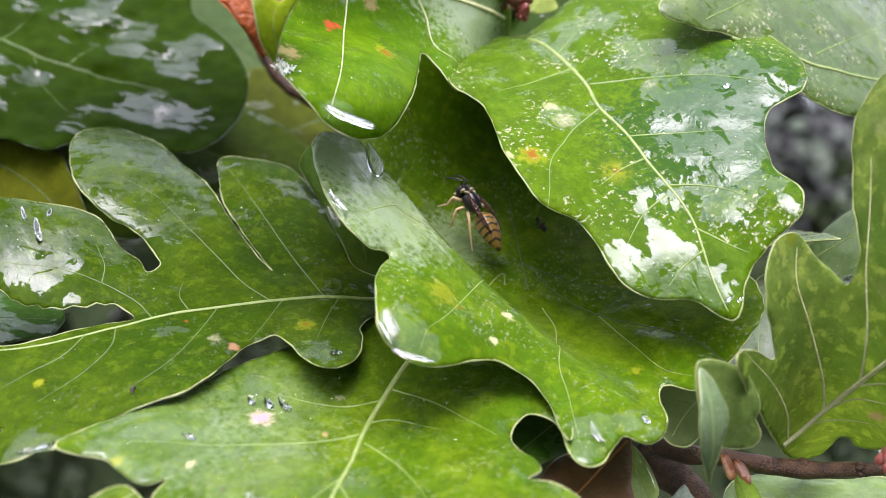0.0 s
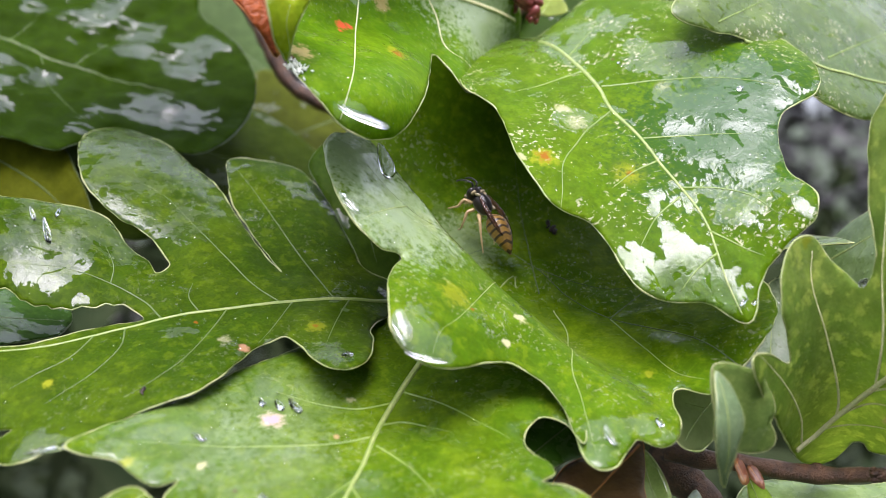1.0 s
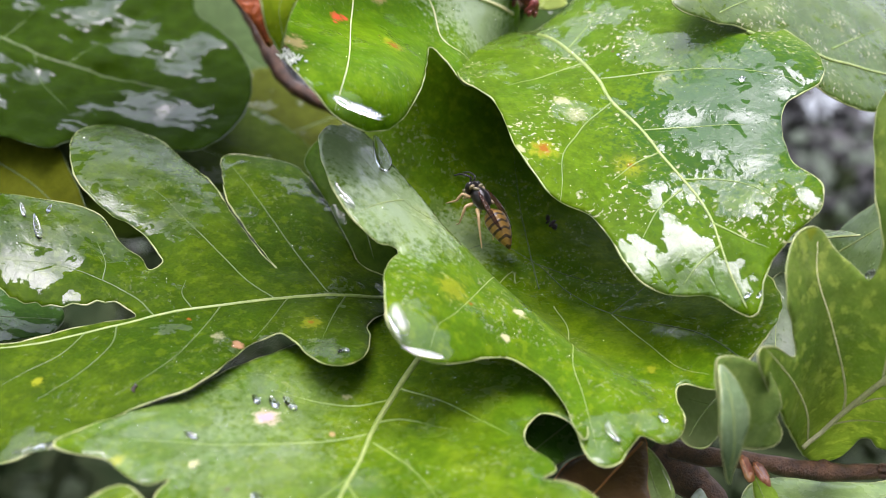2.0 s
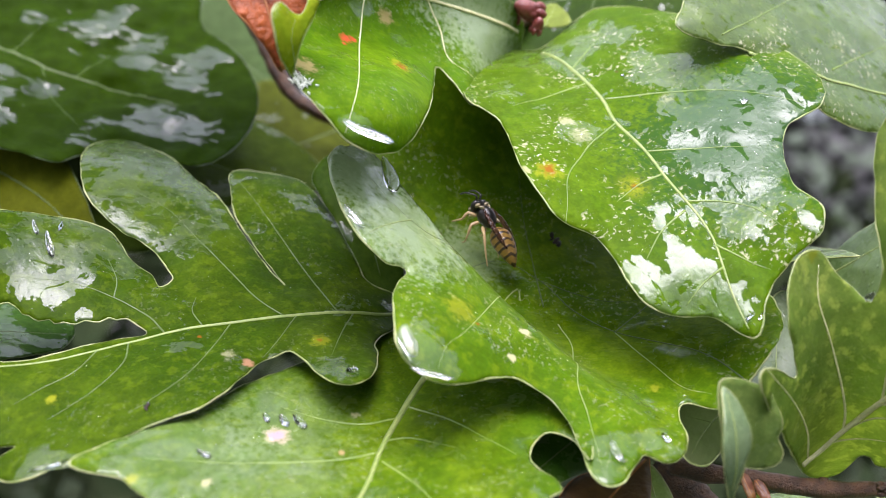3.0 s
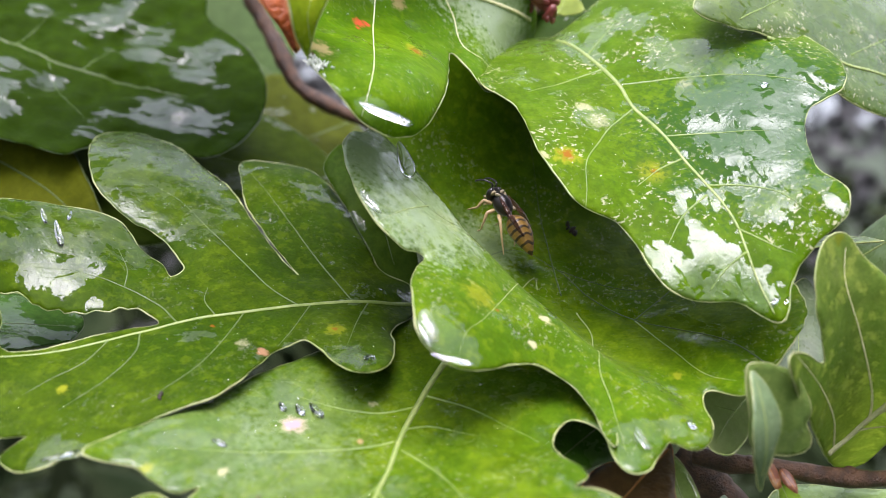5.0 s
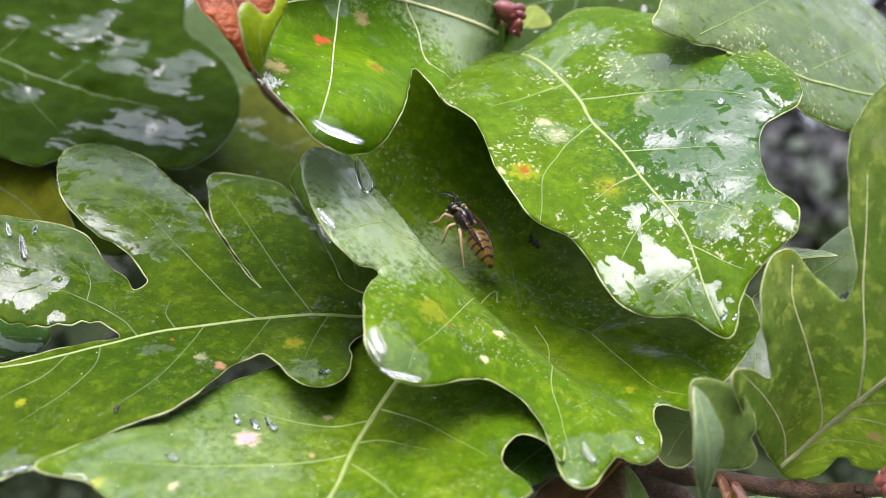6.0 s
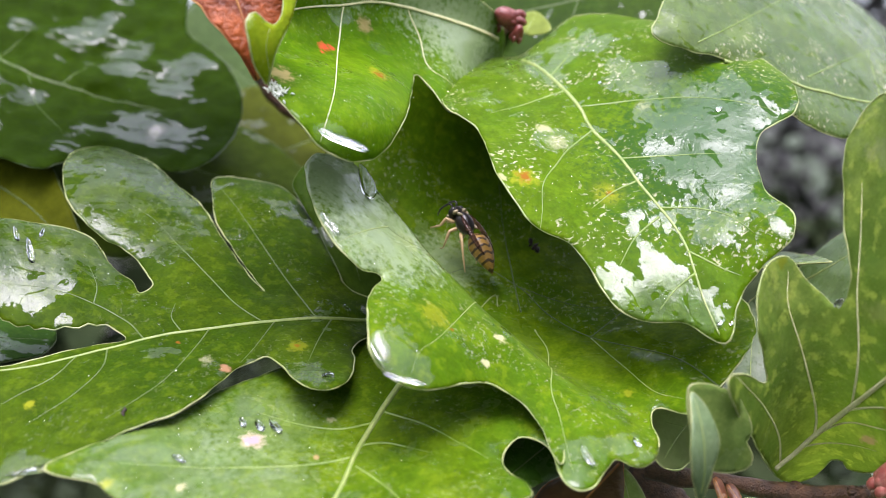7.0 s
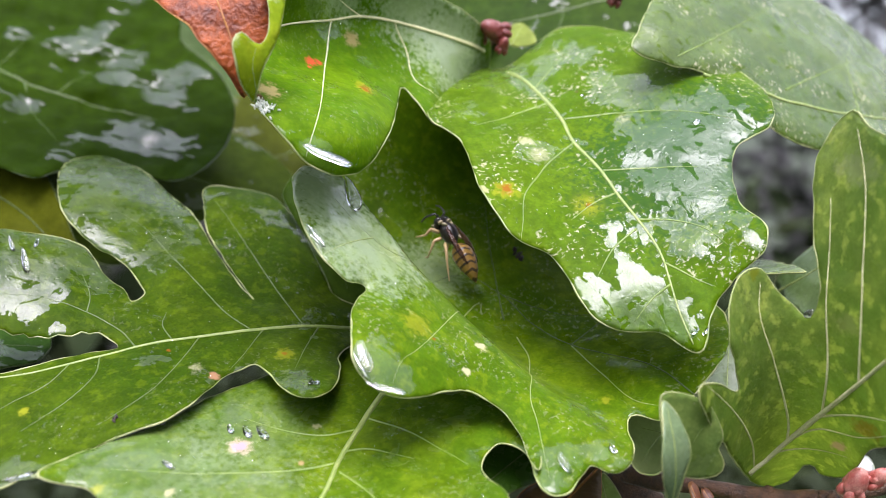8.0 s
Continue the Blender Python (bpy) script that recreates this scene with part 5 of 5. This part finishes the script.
tagged(heavy, "heavy clear water drop clinging to the cupped leaf", "water drop", "water drops")


# ---- crumbs ----
def crumbs(name, shape, mark, count, spread, size, material, seed, label, category):
    """A patch of small lumps on a leaf."""
    rng = np.random.default_rng(seed)
    bm = bmesh.new()
    base = on_leaf(shape, *mark)
    for _ in range(count):
        du, dv = rng.normal(size=2) * spread
        p = on_leaf(shape, mark[0] + du, mark[1] + dv, 0.03) - base
        ball(bm, p, Vector((rng.uniform(0.9, 2.2), rng.uniform(0.5, 0.9), rng.uniform(0.3, 0.7))) * size, Euler(rng.uniform(0, 3, 3)), 6, 8)
    ob = part(name, bm, material)
    ob.location = base
    return tagged(ob, label, category)


LICHEN = plain_material("lichen", (0.80, 0.83, 0.72), (0.66, 0.70, 0.56), 0.8, 900, 0.0002)
SOIL = plain_material("dark_debris", (0.02, 0.014, 0.01), (0.05, 0.03, 0.02), 0.6, 900, 0.0002)
crumbs("lichen", LOBE_SHAPE, LOBE_SHAPE["marks"][3], 60, 0.075, 0.00024, LICHEN, 3, "pale lichen flake on the blotched leaf", "lichen")
crumbs("debris", CRADLE_SHAPE, CRADLE_SHAPE["marks"][6], 7, 0.06, 0.0005, SOIL, 4, "dark crumb of debris in the cupped leaf", "debris")
crumbs("debris", BOUGH_SHAPE, BOUGH_SHAPE["marks"][0], 5, 0.03, 0.0003, SOIL, 5, "dark speck on the lobed leaf", "debris")

# ---- wasp ----
WASP_BLACK = plain_material("wasp_black", (0.008, 0.007, 0.007), (0.02, 0.016, 0.014), 0.3, 900, 0.00005)
WASP_LEG = plain_material("wasp_leg", (0.40, 0.28, 0.13), (0.50, 0.36, 0.18), 0.4, 600, 0.00003)
WASP_WHITE = plain_material("wasp_pale_mark", (0.36, 0.31, 0.2), (0.28, 0.22, 0.11), 0.4, 600, 0.00003)


def abdomen_material():
    n = Nodes("wasp_abdomen")
    c = n.add("ShaderNodeTexCoord")
    s = n.add("ShaderNodeSeparateXYZ")
    n.link(c.outputs["Object"], s.inputs[0])
    wob = n.noise(n.place(), 900, 2.0)
    along = n.math("ADD", s.outputs[0], n.math("MULTIPLY", n.math("SUBTRACT", wob, 0.5), 0.0003))
    # a dark tooth in the middle of each band
    tooth = n.math("MULTIPLY", n.ramp(n.math("ABSOLUTE", s.outputs[1]), 0.0, 0.0009, 1.0, 0.0), 0.0005)
    wave = n.math("FRACT", n.math("MULTIPLY", n.math("ADD", along, tooth), 1 / 0.00128))
    band = n.ramp(wave, 0.60, 0.70)
    colour = n.mix(band, (0.34, 0.20, 0.04), (0.012, 0.009, 0.007))
    colour = n.mix(n.ramp(n.noise(n.place(), 2200, 3.0), 0.45, 0.7, 0.4, 0.0), colour, (0.1, 0.05, 0.01))
    return n.finish(n.principled(colour, 0.38, n.bump(wave, 0.25, 0.0001)))


def wing_material():
    n = Nodes("wasp_wing")
    c = n.mix(n.ramp(n.noise(n.place((0, 0, 0), (1, 4, 1)), 900, 3.0), 0.4, 0.65), (0.06, 0.025, 0.015), (0.12, 0.055, 0.035))
    skin = n.principled(c, 0.22, None)
    clear = n.add("ShaderNodeBsdfTransparent")
    m = n.add("ShaderNodeMixShader")
    m.inputs[0].default_value = 0.2
    n.link(skin, m.inputs[1])
    n.link(clear.outputs[0], m.inputs[2])
    return n.finish(m.outputs[0])


def leg(thing, points, label=""):
    """One jointed leg: a thick thigh, a thin shin and a fine foot. Millimetres."""
    pts = [Vector(p) / 1000 for p in points]
    bm = bmesh.new()
    thick = (0.30, 0.25, 0.17, 0.11, 0.07)
    path, radius = [], []
    for i in range(len(pts) - 1):
        for k in range(6):
            t = k / 6
            path.append(pts[i].lerp(pts[i + 1], t))
            radius.append((thick[i] * (1 - t) + thick[i + 1] * t) * (1 + 0.25 * math.sin(math.pi * t)) / 1000)
    path.append(pts[-1])
    radius.append(thick[len(pts) - 1] / 1000)
    tube(bm, path, radius, 8)
    return part("leg", bm, WASP_LEG, thing, label)


def wasp(m):
    """A common wasp, head along +x, back along +z, left along +y."""
    thing = new("wasp")
    thing.matrix_world = m
    mm = 0.001
    bm = bmesh.new()
    ball(bm, (0.1 * mm, 0, 0.1 * mm), (2.15 * mm, 1.45 * mm, 1.55 * mm), None, 14, 18)
    thorax = part("thorax", bm, WASP_BLACK, thing, "black thorax with pale marks")
    for y, x, z, turn in ((0.95, 1.5, 0.95, 35), (-0.95, 1.5, 0.95, -35), (0.9, -1.3, 0.9, 0), (-0.9, -1.3, 0.9, 0)):
        bm = bmesh.new()
        ball(bm, (x * mm, y * mm, z * mm), (0.62 * mm, 0.2 * mm, 0.32 * mm), Euler((0, 0.4, radians(turn))), 8, 10)
        part("thorax_mark", bm, WASP_WHITE, thorax)
    bm = bmesh.new()
    tube(bm, [(-1.6 * mm, 0, -0.1 * mm), (-2.1 * mm, 0, 0), (-2.6 * mm, 0, 0.05 * mm)], 0.4 * mm, 8)
    part("waist", bm, WASP_BLACK, thing)
    # abdomen: a spindle, blunt in front and pointed behind, with stepped rings
    bm = bmesh.new()
    path, rad = [], []
    for k in range(57):
        t = k / 56
        x = -2.3 - 7.7 * t
        r = 1.78 * (math.sin(math.pi * min(1, 0.5 * t / 0.30)) ** 0.6 if t < 0.30 else (1 - ((t - 0.30) / 0.70) ** 2.1)) + 0.05
        step = (x / 1.28) % 1.0
        path.append((x * mm, 0, (0.25 * math.sin(math.pi * t) - 0.55 * t * t) * mm))
        rad.append(max(0.06, r * (1 + 0.035 * step)) * mm)
    tube(bm, path, rad, 20)
    part("abdomen", bm, abdomen_material(), thing, "yellow and black banded abdomen")
    bm = bmesh.new()
    ball(bm, (0.55 * mm, 0, -0.15 * mm), (0.85 * mm, 1.55 * mm, 1.35 * mm), Euler((0, radians(20), 0)), 12, 16)
    head = part("head", bm, WASP_BLACK, thing, "black head with pale face marks")
    head.location = (2.0 * mm, 0, -0.2 * mm)
    for s in (1, -1):
        bm = bmesh.new()
        ball(bm, (0.75 * mm, 1.05 * s * mm, 0.15 * mm), (0.6 * mm, 0.62 * mm, 0.95 * mm), Euler((0, radians(20), 0)), 10, 12)
        part("eye", bm, WASP_BLACK, head)
        bm = bmesh.new()
        ball(bm, (0.25 * mm, 1.15 * s * mm, 0.75 * mm), (0.35 * mm, 0.5 * mm, 0.55 * mm), None, 8, 10)
        part("cheek_mark", bm, WASP_WHITE, head)
        bm = bmesh.new()
        tube(bm, [(0.9 * mm, 0.5 * s * mm, -1.2 * mm), (1.2 * mm, 0.35 * s * mm, -1.6 * mm), (1.1 * mm, 0.1 * s * mm, -1.9 * mm)], [0.3 * mm, 0.22 * mm, 0.1 * mm], 8)
        part("mandible", bm, WASP_WHITE, head)
    bm = bmesh.new()
    ball(bm, (1.2 * mm, 0, -0.5 * mm), (0.3 * mm, 0.75 * mm, 0.75 * mm), Euler((0, radians(20), 0)), 8, 10)
    part("face_plate", bm, WASP_WHITE, head, "yellowish face plate")
    feelers = []
    for s in (1, -1):
        bm = bmesh.new()
        pts = spline([(0, 0, 0), (0.55 * mm, 0.15 * s * mm, 0.75 * mm), (1.2 * mm, 0.45 * s * mm, 0.6 * mm), (2.2 * mm, 0.7 * s * mm, -0.2 * mm), (2.8 * mm, 0.8 * s * mm, -1.3 * mm)], 0.0001)
        k = np.arange(len(pts))
        tube(bm, pts, 0.19 * mm * (1 + 0.12 * np.sin(k * 1.3)) * (1 - 0.3 * k / len(k)), 7)
        f = part("antenna", bm, WASP_BLACK, head, "thin black antenna")
        feelers.append(f)
    # wings, folded lengthwise along the back
    for s in (1, -1):
        bm = bmesh.new()
        cols = []
        for k in range(25):
            t = k / 24
            x = 1.0 - 8.0 * t
            y = s * (1.15 + 0.55 * math.sin(math.pi * t * 0.9))
            w = 0.3 + 0.95 * math.sin(math.pi * min(1, t * 1.02)) ** 0.7
            z = 1.35 + 0.55 * math.sin(math.pi * t) - 0.2 * t
            row = []
            for j, c in enumerate((-1, -0.4, 0.3, 1)):
                row.append(bm.verts.new((x * mm, (y + s * c * w * 0.6) * mm, (z - 0.45 * abs(c) * w + 0.05 * math.sin(k * 1.9 + j)) * mm)))
            cols.append(row)
        for a, b in zip(cols, cols[1:]):
            for j in range(3):
                bm.faces.new((a[j], a[j + 1], b[j + 1], b[j]))
        bmesh.ops.solidify(bm, geom=bm.faces[:], thickness=0.00005)
        part("wing", bm, wing_material(), thing, "folded smoky brown wing")
    leg(thing, [(1.2, 0.9, -1.0), (2.3, 1.9, -1.4), (2.0, 2.3, -2.9), (2.6, 2.4, -4.1), (3.0, 2.3, -4.9)], "ochre leg")
    leg(thing, [(0.0, 1.1, -1.2), (0.1, 2.3, -1.9), (-0.9, 2.7, -3.3), (-1.4, 2.6, -4.6), (-1.1, 2.5, -5.3)])
    leg(thing, [(-1.2, 1.0, -1.1), (-2.6, 2.3, -0.6), (-4.6, 2.7, -1.6), (-6.6, 2.5, -3.0), (-7.3, 2.4, -3.5)])
    leg(thing, [(1.2, -0.9, -1.0), (2.3, -1.9, -1.4), (2.6, -2.3, -2.9), (3.1, -2.4, -4.1), (3.4, -2.3, -4.7)])
    leg(thing, [(0.0, -1.1, -1.2), (0.1, -2.3, -1.9), (-0.5, -2.7, -3.3), (-0.9, -2.6, -4.4), (-0.7, -2.5, -4.9)])
    leg(thing, [(-1.2, -1.0, -1.1), (-2.6, -2.0, -0.6), (-4.0, -2.4, -2.0), (-5.4, -2.3, -3.4), (-6.0, -2.2, -3.9)])
    tagged(thing, "yellow and black wasp clinging to the cupped wet leaf", "wasp")
    return thing, head, feelers


wasp_thing, head, feelers = wasp(Matrix(((-0.5005, -0.6344, 0.5891, 0.00498), (0.3894, -0.7727, -0.5013, 0.19013), (0.7732, -0.0215, 0.6338, 1.28148), (0, 0, 0, 1))) @ Matrix.Translation((0.0004, -0.0008, 0)) @ Matrix.Scale(1.08, 4))


def motions():
    """The wasp rests; its antennae hang still, then dip and reach out."""
    root = [(1.25, 0.35, 0.35), (1.25, -0.35, 0.35)]
    for f, at, s, rows in zip(feelers, root, (1, -1), FEELER_ROWS):
        walk(f, [(t, pose(at[0] / 1000, at[1] / 1000, at[2] / 1000, rx, ry, rz)) for t, rx, ry, rz in rows])
    walk(head, [(t, pose(0.002, 0, -0.0002, 0, ry, rz)) for t, ry, rz in HEAD_ROWS])


FEELER_ROWS = [
    [(0.0, 0, 0, 0), (3.0, 0, 2, 0), (5.0, 0, -2, 1), (6.6, 0, 0, 0), (6.9, 0, 20, 6), (7.2, 0, 75, 12), (7.5, 0, 58, 18), (7.7, 0, 30, 20), (8.0, 0, 26, 22)],
    [(0.0, 0, -6, 0), (3.0, 0, -5, 0), (5.0, 0, -6, 0), (6.6, 0, -6, 0), (6.9, 0, 4, -2), (7.2, 0, 45, -4), (7.4, 0, 40, -5), (7.6, 0, 0, -8), (8.0, 0, -20, -10)],
]
HEAD_ROWS = [(0.0, 0, 0), (6.6, 0, 0), (7.2, 6, 2), (8.0, 3, 3)]
motions()
